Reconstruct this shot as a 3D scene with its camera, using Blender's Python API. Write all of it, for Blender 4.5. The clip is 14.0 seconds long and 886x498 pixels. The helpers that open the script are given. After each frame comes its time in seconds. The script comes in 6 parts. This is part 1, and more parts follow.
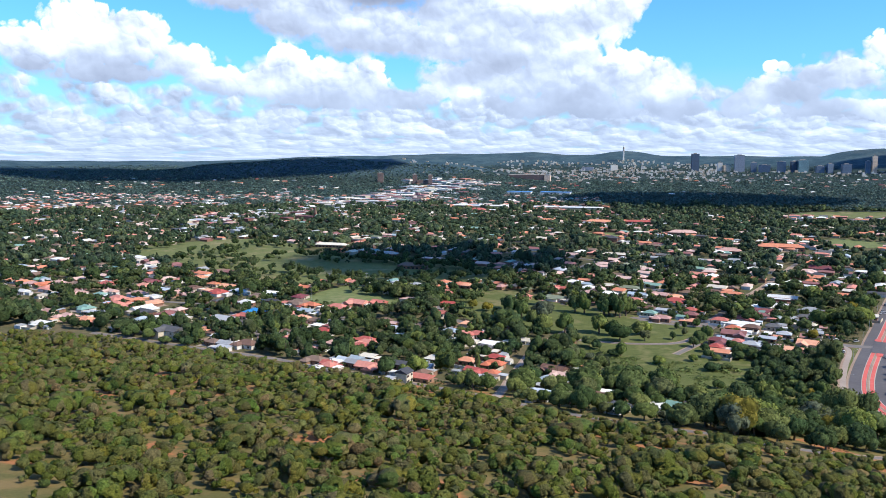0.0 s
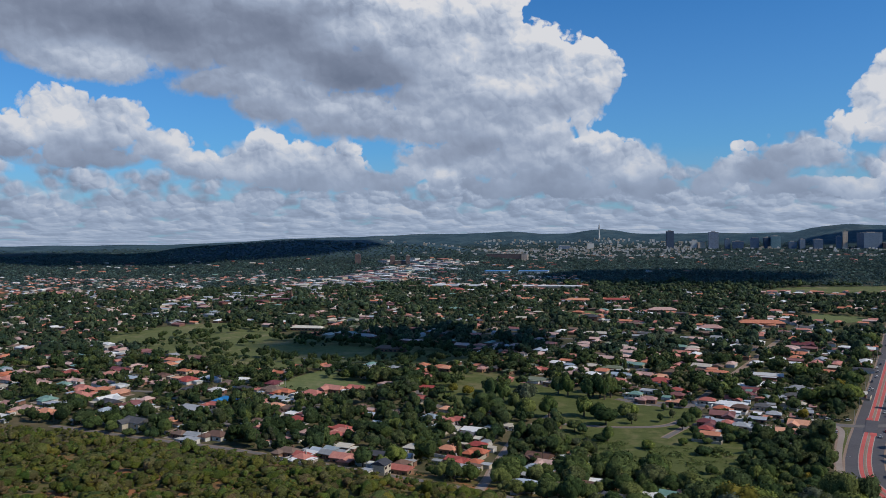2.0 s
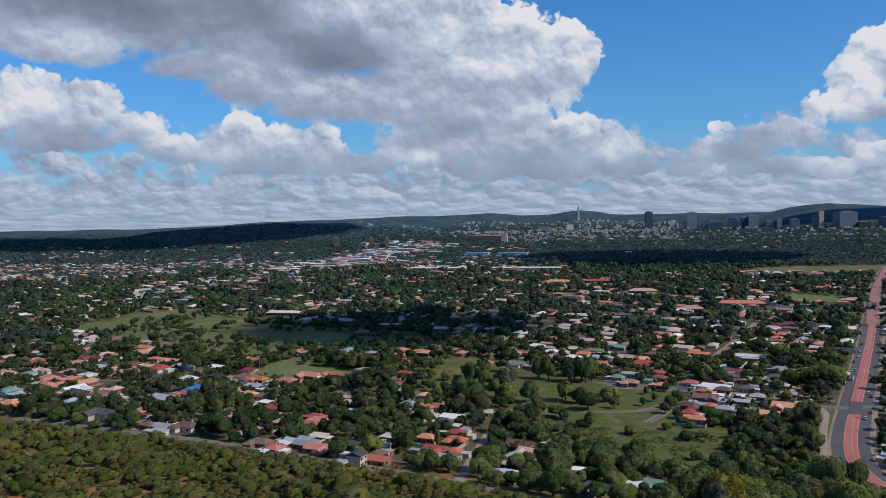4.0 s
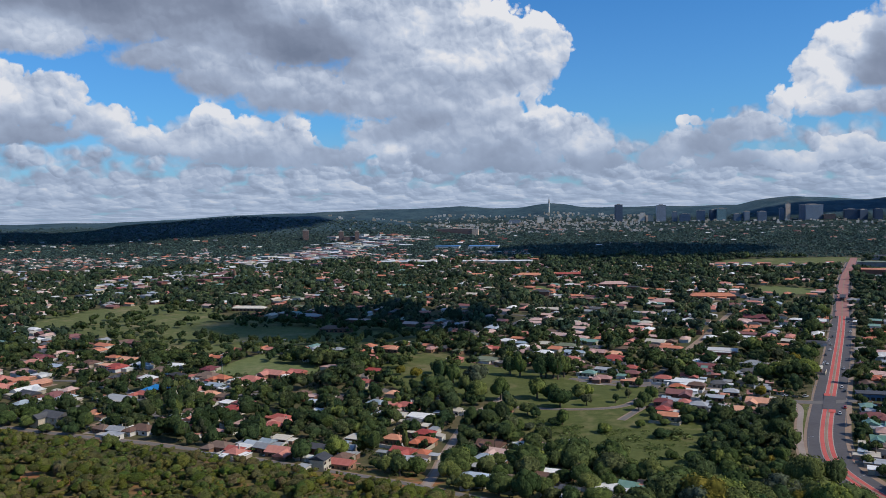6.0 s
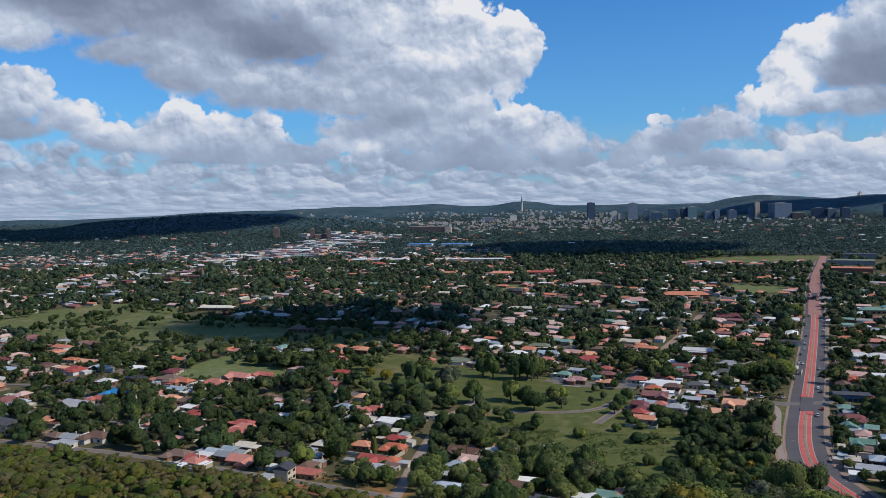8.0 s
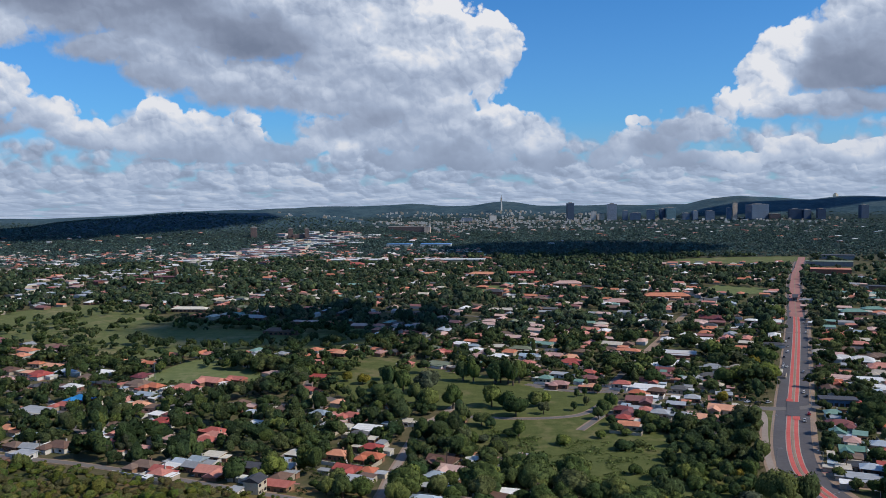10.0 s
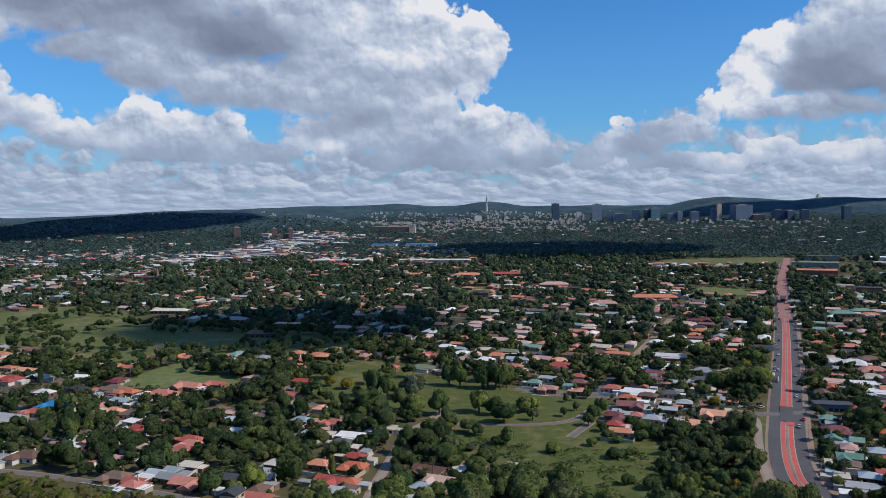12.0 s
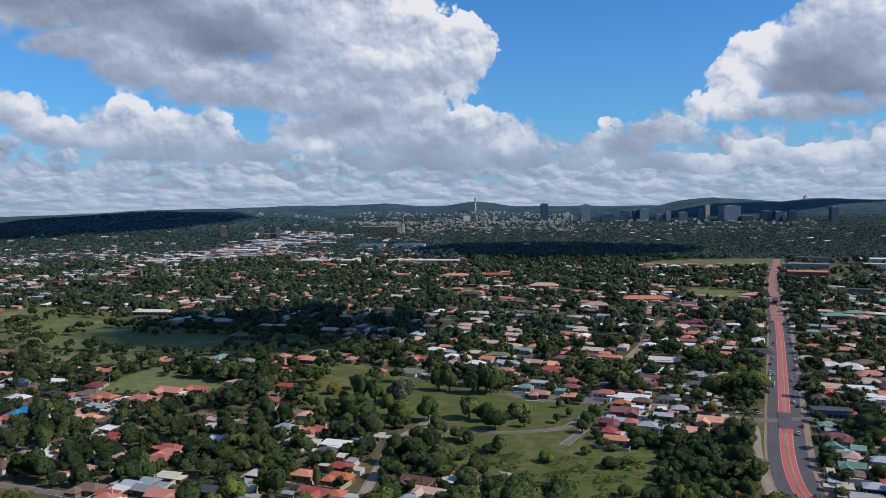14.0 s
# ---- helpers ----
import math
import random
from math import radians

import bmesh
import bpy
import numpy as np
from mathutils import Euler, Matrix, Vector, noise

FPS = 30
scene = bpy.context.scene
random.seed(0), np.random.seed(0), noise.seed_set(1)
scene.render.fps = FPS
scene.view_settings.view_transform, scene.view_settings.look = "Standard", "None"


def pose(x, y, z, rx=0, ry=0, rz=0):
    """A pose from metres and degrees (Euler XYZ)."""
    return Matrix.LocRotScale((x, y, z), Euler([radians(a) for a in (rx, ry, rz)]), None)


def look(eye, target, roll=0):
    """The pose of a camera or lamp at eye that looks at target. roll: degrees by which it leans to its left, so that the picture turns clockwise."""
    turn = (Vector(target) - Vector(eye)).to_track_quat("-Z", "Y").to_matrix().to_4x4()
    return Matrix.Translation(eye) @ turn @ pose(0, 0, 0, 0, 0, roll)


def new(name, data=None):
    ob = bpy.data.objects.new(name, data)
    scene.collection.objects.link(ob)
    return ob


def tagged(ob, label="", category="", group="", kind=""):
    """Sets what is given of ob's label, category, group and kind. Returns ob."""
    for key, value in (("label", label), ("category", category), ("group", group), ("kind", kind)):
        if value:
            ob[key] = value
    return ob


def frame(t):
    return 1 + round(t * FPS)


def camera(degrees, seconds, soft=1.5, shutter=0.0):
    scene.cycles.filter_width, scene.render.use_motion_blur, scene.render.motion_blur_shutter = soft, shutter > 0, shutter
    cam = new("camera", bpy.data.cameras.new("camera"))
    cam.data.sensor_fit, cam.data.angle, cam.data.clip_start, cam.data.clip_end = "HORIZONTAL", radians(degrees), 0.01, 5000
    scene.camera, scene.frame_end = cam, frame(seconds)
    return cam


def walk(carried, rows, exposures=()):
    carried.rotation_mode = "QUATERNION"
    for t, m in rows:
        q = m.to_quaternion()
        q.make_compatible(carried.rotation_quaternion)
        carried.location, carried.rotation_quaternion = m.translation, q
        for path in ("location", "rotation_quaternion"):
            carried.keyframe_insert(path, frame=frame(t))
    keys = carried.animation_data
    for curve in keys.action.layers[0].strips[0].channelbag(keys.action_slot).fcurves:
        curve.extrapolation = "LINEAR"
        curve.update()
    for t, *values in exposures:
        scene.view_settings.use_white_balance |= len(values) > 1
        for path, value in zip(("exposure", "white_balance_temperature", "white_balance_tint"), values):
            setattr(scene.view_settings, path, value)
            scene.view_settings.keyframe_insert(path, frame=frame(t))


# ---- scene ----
cam = camera(58.6, 14.0, soft=0.6)
PATH = [
    (0, (2.14, -105.37, 130.69), (-13.139, -7.359, 118.044), -0.08),
    (0.1, (1.98, -104.79, 130.67), (-12.603, -6.399, 120.367), -0.15),
    (0.2, (1.82, -104.20, 130.66), (-12.220, -5.557, 122.138), -0.16),
    (0.3, (1.68, -103.59, 130.65), (-12.101, -4.805, 123.528), -0.17),
    (0.4, (1.54, -102.98, 130.63), (-12.110, -4.095, 124.687), -0.18),
    (0.5, (1.42, -102.35, 130.62), (-12.243, -3.415, 125.672), -0.26),
    (0.6, (1.29, -101.72, 130.60), (-12.304, -2.762, 125.849), -0.23),
    (0.7, (1.18, -101.07, 130.59), (-12.348, -2.095, 126.083), -0.27),
    (0.8, (1.07, -100.42, 130.57), (-12.461, -1.427, 126.396), -0.31),
    (0.9, (0.97, -99.75, 130.55), (-12.489, -0.749, 126.473), -0.35),
    (1, (0.88, -99.08, 130.54), (-12.455, 0.018, 129.325), -0.43),
    (1.1, (0.79, -98.40, 130.52), (-12.423, 0.692, 132.985), -0.43),
    (1.2, (0.71, -97.71, 130.50), (-12.279, 1.264, 136.429), -0.47),
    (1.3, (0.63, -97.01, 130.48), (-12.310, 2.038, 135.094), -0.51),
    (1.4, (0.56, -96.31, 130.46), (-12.341, 2.817, 133.206), -0.55),
    (1.5, (0.49, -95.60, 130.45), (-12.418, 3.556, 131.850), -0.60),
    (1.6, (0.43, -94.88, 130.43), (-12.429, 4.292, 130.211), -0.63),
    (1.7, (0.37, -94.15, 130.41), (-12.418, 5.019, 129.183), -0.67),
    (1.8, (0.32, -93.42, 130.39), (-12.398, 5.750, 128.470), -0.71),
    (2, (0.24, -91.94, 130.35), (-12.333, 7.238, 127.772), -0.76),
    (2.5, (0.09, -88.13, 130.24), (-12.058, 11.062, 126.624), -0.90),
    (3, (0.02, -84.22, 130.14), (-11.592, 15.020, 125.987), -1.01),
    (5.5, (0.35, -63.88, 129.59), (-6.949, 35.692, 123.949), -1.25),
    (6, (0.45, -59.81, 129.48), (-5.988, 39.815, 123.666), -1.23),
    (6.5, (0.52, -55.77, 129.38), (-4.953, 43.903, 123.416), -1.20),
    (7, (0.58, -51.77, 129.29), (-3.993, 47.938, 123.238), -1.16),
    (7.5, (0.61, -47.83, 129.20), (-3.169, 51.910, 123.053), -1.11),
    (8, (0.60, -43.94, 129.11), (-2.421, 55.820, 122.932), -1.05),
    (10.5, (0.07, -25.34, 128.76), (0.180, 74.466, 122.532), -0.80),
    (11, (-0.11, -21.75, 128.70), (0.463, 78.058, 122.465), -0.76),
    (11.5, (-0.31, -18.17, 128.65), (0.742, 81.633, 122.420), -0.73),
    (12, (-0.50, -14.59, 128.60), (1.006, 85.204, 122.365), -0.70),
    (12.5, (-0.69, -10.99, 128.55), (1.235, 88.794, 122.326), -0.67),
    (13, (-0.85, -7.36, 128.50), (1.456, 92.425, 122.311), -0.64),
    (13.5, (-0.97, -3.66, 128.45), (1.705, 96.116, 122.241), -0.58),
    (14, (-1.03, 0.14, 128.40), (1.950, 99.897, 122.142), -0.50),
]
EXPOSURE = [(0.0, 0.50, 6400, 10), (0.5, 0.30, 6400, 10), (1.0, -0.05, 6400, 10), (1.5, -0.27, 6400, 10), (2.0, -0.57, 6400, 10), (2.4, -0.55, 6400, 10), (3.0, -0.50, 6400, 10), (5.5, -0.42, 6400, 10), (7.0, -0.36, 6400, 10), (14.0, -0.36, 6400, 10)]
walk(cam, [(t, look(eye, target, roll)) for t, eye, target, roll in PATH], EXPOSURE)

# ---------------------------------------------------------------- sun and sky
SUN_DIR = Vector((0.95, -0.30, 0.92)).normalized()
sun = new("sun", bpy.data.lights.new("sun", "SUN"))
sun.data.energy, sun.data.angle, sun.data.color = 5.0, radians(0.53), (1.0, 0.895, 0.735)
sun.matrix_world = look(SUN_DIR * 100, (0, 0, 0))

# cumulus heaps: azimuth, elevation, half width and half height in degrees, how bright their crown and their base are
CLOUD_BIG = [(-32.5, 17.2, 9.2, 4.6, 0.6, 0.34), (-23.0, 16.8, 10.3, 5.1, 0.85, 0.27), (-16.6, 19.6, 6.9, 4.1, 1.02, 0.75), (-12.9, 17.7, 3.3, 3.0, 1.02, 0.8),
             (-30.9, 11.7, 5.2, 1.7, 0.74, 0.52), (-22.2, 10.2, 3.7, 1.4, 0.62, 0.5), (-18.2, 9.1, 4.3, 1.8, 0.7, 0.5), (-13.4, 8.2, 5.7, 1.9, 0.8, 0.44),
             (-13.4, 11.3, 4.9, 1.8, 0.42, 0.3), (-8.0, 7.9, 5.3, 2.1, 0.72, 0.48)]
CLOUD_BASE = [(-26.4, 13.2, 10.0, 2.2, 0.34, 0.26), (-18.2, 12.5, 6.8, 2.2, 0.46, 0.34), (-16.2, 15.1, 6.9, 3.1, 0.88, 0.42), (-9.6, 11.8, 4.9, 2.4, 0.62, 0.4),
              (-10.5, 14.2, 4.5, 3.0, 0.92, 0.6), (-34.1, 13.1, 4.7, 2.1, 0.46, 0.38), (-6.8, 9.2, 5.3, 2.4, 0.66, 0.5)]
CLOUD_CREST = [(-4.8, 15.1, 3.6, 4.1, 1.02, 0.7), (-8.0, 14.4, 4.5, 3.2, 0.95, 0.6), (-2.6, 11.1, 5.3, 3.8, 0.92, 0.55), (1.9, 10.2, 3.4, 3.2, 1.02, 0.6),
               (3.1, 11.7, 1.8, 1.7, 1.02, 0.85), (-2.7, 7.1, 6.1, 2.3, 0.7, 0.48)]
CLOUD_LEFT = [(-33.2, 7.9, 2.3, 1.7, 1.02, 0.7), (-35.3, 6.2, 2.5, 1.6, 0.92, 0.6), (-31.3, 6.7, 3.5, 1.6, 0.82, 0.5), (-29.4, 7.4, 2.0, 1.8, 0.98, 0.62),
              (-26.8, 6.0, 2.0, 1.4, 0.88, 0.52), (-30.9, 5.2, 5.2, 0.9, 0.62, 0.4), (-24.6, 4.6, 2.1, 0.9, 0.75, 0.5)]
CLOUD_MIDDLE = [(-19.7, 5.5, 1.7, 1.8, 1.02, 0.6), (-17.2, 5.0, 2.0, 1.5, 0.98, 0.55), (-14.2, 4.8, 1.8, 1.7, 0.98, 0.55), (-21.7, 4.3, 1.6, 0.9, 0.75, 0.5),
                (-16.6, 3.5, 6.0, 1.1, 0.66, 0.4), (-11.3, 3.4, 3.0, 0.9, 0.8, 0.5), (-9.5, 3.8, 1.5, 1.0, 0.95, 0.6)]
CLOUD_TOWER = [(3.8, 5.2, 2.8, 1.8, 0.95, 0.55), (6.7, 3.8, 2.2, 1.4, 0.92, 0.5), (0.9, 4.8, 4.8, 1.7, 0.8, 0.5), (-5.6, 4.9, 4.9, 1.4, 0.68, 0.48),
               (0.1, 3.1, 5.7, 1.1, 0.52, 0.36), (7.2, 2.8, 2.7, 0.8, 0.6, 0.42), (-7.0, 3.4, 1.3, 0.9, 0.95, 0.7)]
CLOUD_RIGHT = [(28.3, 9.4, 4.8, 3.3, 0.72, 0.32), (23.4, 9.1, 1.9, 1.9, 1.02, 0.8), (21.7, 7.5, 1.7, 1.8, 1.0, 0.72), (20.1, 6.1, 1.4, 1.2, 0.95, 0.65),
               (26.4, 8.0, 4.1, 2.0, 0.4, 0.26), (26.1, 5.7, 5.7, 1.0, 0.78, 0.58), (17.5, 4.5, 3.2, 1.0, 0.82, 0.48), (13.4, 5.3, 0.6, 0.4, 1.02, 0.9),
               (14.4, 5.1, 0.5, 0.4, 1.0, 0.85), (12.8, 3.9, 1.8, 1.2, 0.98, 0.5), (11.5, 2.9, 1.9, 0.9, 0.6, 0.4), (14.6, 3.7, 2.3, 1.1, 0.72, 0.42),
               (16.8, 2.6, 2.6, 0.7, 0.66, 0.46)]
CLOUD_SHELF = [(23.5, 3.0, 2.0, 0.9, 0.92, 0.58), (20.3, 2.4, 2.3, 0.7, 0.85, 0.58), (26.6, 2.8, 2.0, 0.7, 0.9, 0.55), (28.9, 2.8, 1.6, 0.7, 0.9, 0.55),
               (30.8, 3.4, 1.0, 1.1, 0.95, 0.5), (33.0, 8.1, 4.8, 3.6, 0.78, 0.4), (34.8, 3.2, 3.4, 1.5, 0.85, 0.5)]


class Net:
    """Short hand for building node trees."""

    def __init__(self, tree):
        self.tree = tree

    def node(self, kind, inputs=(), **settings):
        n = self.tree.nodes.new(kind)
        if "operation" in settings:
            n.operation = settings["operation"]
        if "noise_dimensions" in settings:
            n.noise_dimensions = settings["noise_dimensions"]
        if "data_type" in settings:
            n.data_type = settings["data_type"]
        if "blend_type" in settings:
            n.blend_type = settings["blend_type"]
        for key, value in dict(inputs).items():
            self.put(n.inputs[key], value)
        return n

    def put(self, socket, value):
        if isinstance(value, bpy.types.NodeSocket):
            self.tree.links.new(value, socket)
        else:
            socket.default_value = value

    def math(self, op, a, b=0.0, c=0.0):
        return self.node("ShaderNodeMath", {0: a, 1: b, 2: c}, operation=op).outputs[0]

    def vec(self, op, a, b=(0, 0, 0)):
        n = self.node("ShaderNodeVectorMath", {0: a, 1: b}, operation=op)
        return n.outputs[1] if op in ("LENGTH", "DOT_PRODUCT", "DISTANCE") else n.outputs[0]

    def noise(self, vector, scale, detail=4.0, rough=0.5, out=0, dims="3D"):
        return self.node("ShaderNodeTexNoise", {"Vector": vector, "Scale": scale, "Detail": detail, "Roughness": rough},
                         noise_dimensions=dims).outputs[out]

    def cells(self, vector, scale, detail):
        n = self.node("ShaderNodeTexVoronoi", {"Vector": vector, "Scale": scale, "Detail": detail, "Roughness": 0.5, "Lacunarity": 2.4})
        n.voronoi_dimensions, n.feature, n.normalize = "2D", "F1", True
        return n.outputs["Distance"]

    def ramp(self, x, stops):
        n = self.node("ShaderNodeValToRGB", {0: x})
        e = n.color_ramp.elements
        while len(e) < len(stops):
            e.new(0.5)
        for el, (pos, col) in zip(e, stops):
            el.position, el.color = pos, (*col, 1)
        return n.outputs[0]

    def span(self, x, a, b, lo=0.0, hi=1.0):
        n = self.node("ShaderNodeMapRange", {0: x, 1: a, 2: b, 3: lo, 4: hi})
        return n.outputs[0]

    def mix(self, f, a, b, mode="MIX"):
        n = self.node("ShaderNodeMix", {0: f, 6: a, 7: b}, data_type="RGBA", blend_type=mode)
        return n.outputs[2]


def cloud_heaps():
    """The great cumulus heaps by azimuth and elevation in degrees: above nothing inside, below nothing outside; and how bright each spot is."""
    g = bpy.data.node_groups.new("cloud_heaps", "ShaderNodeTree")
    g.interface.new_socket("Place", in_out="INPUT", socket_type="NodeSocketVector")
    for name in ("Heap", "Tone"):
        g.interface.new_socket(name, in_out="OUTPUT", socket_type="NodeSocketFloat")
    n = Net(g)
    place = n.node("NodeGroupInput").outputs[0]
    turned = n.node("ShaderNodeVectorRotate", {"Vector": place, "Axis": (0.36, 0.48, 0.8), "Angle": 0.7}).outputs[0]
    warp = n.vec("SUBTRACT", n.noise(turned, 0.30, 1.5, 0.45, 1), (0.5, 0.5, 0.5))
    p = n.vec("ADD", place, n.vec("MULTIPLY", warp, (2.0, 1.5, 0)))
    heap, weights, tones = -1.0, 1e-6, 0.5e-6
    for az, el, a, b, top, base in CLOUD_BIG + CLOUD_BASE + CLOUD_CREST + CLOUD_LEFT + CLOUD_MIDDLE + CLOUD_TOWER + CLOUD_RIGHT + CLOUD_SHELF:
        q = n.vec("MULTIPLY", n.vec("SUBTRACT", p, (az, el, 0)), (1 / a, 1 / b, 0))
        one = n.math("SUBTRACT", 1.0, n.vec("DOT_PRODUCT", q, q))
        weight = n.math("EXPONENT", n.math("MULTIPLY", n.math("MAXIMUM", one, -2.5), 3.0))
        upward = n.math("MULTIPLY_ADD", n.vec("DOT_PRODUCT", q, (0.22, 0.60, 0)), top - base, (top + base) / 2)
        tone = n.math("MINIMUM", n.math("MAXIMUM", upward, base), top)
        weights, tones = n.math("ADD", weights, weight), n.math("MULTIPLY_ADD", tone, weight, tones)
        one = n.math("MULTIPLY", one, min(0.7, 0.22 + b / 12))
        heap = one if heap == -1.0 else n.node("ShaderNodeMath", {0: heap, 1: one, 2: 0.05}, operation="SMOOTH_MAX").outputs[0]
    out = n.node("NodeGroupOutput")
    n.put(out.inputs[0], heap)
    n.put(out.inputs[1], n.math("DIVIDE", tones, weights))
    return g


def cloud_curls():
    """One size of cauliflower bulges: their height, and how far each spot faces the sun."""
    g = bpy.data.node_groups.new("cloud_curls", "ShaderNodeTree")
    for name, kind in (("Place", "Vector"), ("Scale", "Float")):
        g.interface.new_socket(name, in_out="INPUT", socket_type="NodeSocket" + kind)
    for name in ("Height", "Facing"):
        g.interface.new_socket(name, in_out="OUTPUT", socket_type="NodeSocketFloat")
    n = Net(g)
    source = n.node("NodeGroupInput")
    cells = n.node("ShaderNodeTexVoronoi", {"Vector": source.outputs[0], "Scale": source.outputs[1]})
    cells.voronoi_dimensions, cells.feature = "2D", "SMOOTH_F1"
    cells.inputs["Smoothness"].default_value = 0.22
    flat = n.vec("MULTIPLY", source.outputs[0], (1, 1, 0))
    rel = n.node("ShaderNodeVectorMath", {0: n.vec("SUBTRACT", flat, cells.outputs["Position"]), 3: source.outputs[1]}, operation="SCALE").outputs[0]
    out = n.node("NodeGroupOutput")
    n.put(out.inputs[0], n.math("SUBTRACT", 0.24, n.math("POWER", cells.outputs["Distance"], 2.0)))
    n.put(out.inputs[1], n.vec("DOT_PRODUCT", rel, (0.45, 0.85, 0)))
    return g


world = bpy.data.worlds.new("sky")
scene.world = world
world.use_nodes = True
world.node_tree.nodes.clear()
w = Net(world.node_tree)
heading = w.node("ShaderNodeTexCoord").outputs["Generated"]
axis = w.node("ShaderNodeSeparateXYZ", {0: heading})
azimuth = w.math("MULTIPLY", w.math("ARCTAN2", axis.outputs[0], axis.outputs[1]), 57.2958)
elevation = w.math("MULTIPLY", w.math("ARCSINE", axis.outputs[2]), 57.2958)
where = w.node("ShaderNodeCombineXYZ", {0: azimuth, 1: elevation, 2: 7.37}).outputs[0]
HEAPS, CURLS = cloud_heaps(), cloud_curls()


def curls(place, scale):
    n = w.node("ShaderNodeGroup")
    n.node_tree = CURLS
    w.put(n.inputs[0], place)
    w.put(n.inputs[1], scale)
    return n.outputs[0], n.outputs[1]


def total(*terms):
    """The sum of (value, weight) pairs."""
    s = 0.0
    for value, weight in terms:
        s = w.math("MULTIPLY_ADD", value, weight, s)
    return s


group = w.node("ShaderNodeGroup")
group.node_tree = HEAPS
w.put(group.inputs[0], where)
heap, tone = group.outputs[0], group.outputs[1]
swirl = w.vec("SUBTRACT", w.noise(where, 0.55, 4, 0.55, 1), (0.5, 0.5, 0.5))
curled = w.vec("ADD", where, w.vec("MULTIPLY", swirl, (1.5, 1.1, 0)))
shred = w.math("SUBTRACT", w.noise(where, 1.6, 7, 0.62), 0.5)
billow = w.math("SUBTRACT", w.noise(w.vec("MULTIPLY", where, (0.6, 1.2, 1)), 0.26, 2.5, 0.45), 0.5)
big, big_lit = curls(curled, 0.40)
mid, mid_lit = curls(w.vec("ADD", curled, (17, 5, 0)), 0.95)
small, small_lit = curls(w.vec("ADD", curled, (41, 23, 0)), 2.3)
# crisp bulging crowns in the sun, soft calm bases in the shade
lively = w.span(w.math("MULTIPLY_ADD", billow, 0.6, tone), 0.48, 0.86, 0.10, 1.0)
bulge = w.math("MULTIPLY", total((big, 0.34), (mid, 0.30), (small, 0.15)), w.math("MULTIPLY_ADD", lively, 0.75, 0.25))
heap_edge = total((heap, 1.0), (bulge, 1.0), (shred, 0.26), (billow, 0.20), (1.0, 0.0))


def slope_light(place, scale, detail, step):
    """How far a ragged cloud surface turns to the sun, above and to the right."""
    here = w.noise(place, scale, detail, 0.52)
    there = w.noise(w.vec("ADD", place, (0.45 * step, 0.9 * step, 0)), scale, detail, 0.52)
    return w.math("SUBTRACT", here, there)


folds = w.vec("ADD", where, w.vec("MULTIPLY", swirl, (0.9, 0.7, 0)))
grain = total((slope_light(folds, 0.34, 3.5, 0.9), 1.7), (slope_light(folds, 1.1, 3, 0.32), 0.6), (big_lit, 0.14), (mid_lit, 0.13), (small_lit, 0.06))
heap_light = total((tone, 1.3), (w.math("MULTIPLY", grain, w.math("MULTIPLY_ADD", lively, 0.82, 0.18)), 0.9), (billow, 1.0), (shred, 0.05), (1.0, -0.24))
# rows of small cumulus, lower and lower towards the horizon
depth = w.math("MULTIPLY", w.math("LOGARITHM", w.math("MAXIMUM", w.math("ADD", elevation, 1.0), 0.2), 2.718), 2.6)
rows = w.vec("ADD", w.node("ShaderNodeCombineXYZ", {0: w.math("MULTIPLY", azimuth, 0.60), 1: depth, 2: 0.0}).outputs[0], w.vec("MULTIPLY", swirl, (0.7, 0.5, 0)))
row, row_lit = curls(rows, 0.80)
puff, puff_lit = curls(w.vec("ADD", rows, (9, 31, 0)), 2.0)
drift = w.math("SUBTRACT", w.noise(w.vec("MULTIPLY", rows, (0.5, 1.0, 1)), 0.7, 3, 0.5), 0.5)
band = total((row, 0.34), (puff, 0.22), (drift, 1.5), (shred, 0.15), (w.span(elevation, 1.0, 6.5, 0.34, -0.14), 1.0), (w.span(elevation, 6.0, 12.0, 0.0, -1.5), 1.0))
band_light = total((row_lit, 0.30), (puff_lit, 0.20), (row, 0.25), (slope_light(rows, 0.9, 3, 0.4), 1.3), (slope_light(rows, 3.0, 3, 0.14), 0.4), (drift, 1.0), (shred, 0.08), (1.0, 0.50))
around = w.math("SUBTRACT", w.noise(where, 0.055, 7, 0.58), 0.53)
away = w.math("MAXIMUM", w.span(w.math("ABSOLUTE", azimuth), 42, 54), w.span(elevation, 22, 31))
around = w.math("ADD", w.math("MULTIPLY", around, 2.2), w.math("SUBTRACT", away, 1.0))
edge = w.math("MAXIMUM", heap_edge, w.math("MAXIMUM", band, around))
front = w.span(w.math("SUBTRACT", heap_edge, w.math("MINIMUM", band, 0.02)), -0.03, 0.05)
lit = w.node("ShaderNodeMix", {0: front, 2: band_light, 3: heap_light}).outputs[0]
clear = w.node("ShaderNodeTexSky")
clear.sky_type, clear.sun_disc = "NISHITA", False
clear.sun_elevation = math.asin(SUN_DIR.z)
clear.sun_rotation = math.atan2(SUN_DIR.x, SUN_DIR.y)
clear.air_density, clear.dust_density, clear.ozone_density = 1.0, 0.4, 3.0
blue = w.mix(1.0, clear.outputs[0], (0.040, 0.105, 0.166, 1), "MULTIPLY")
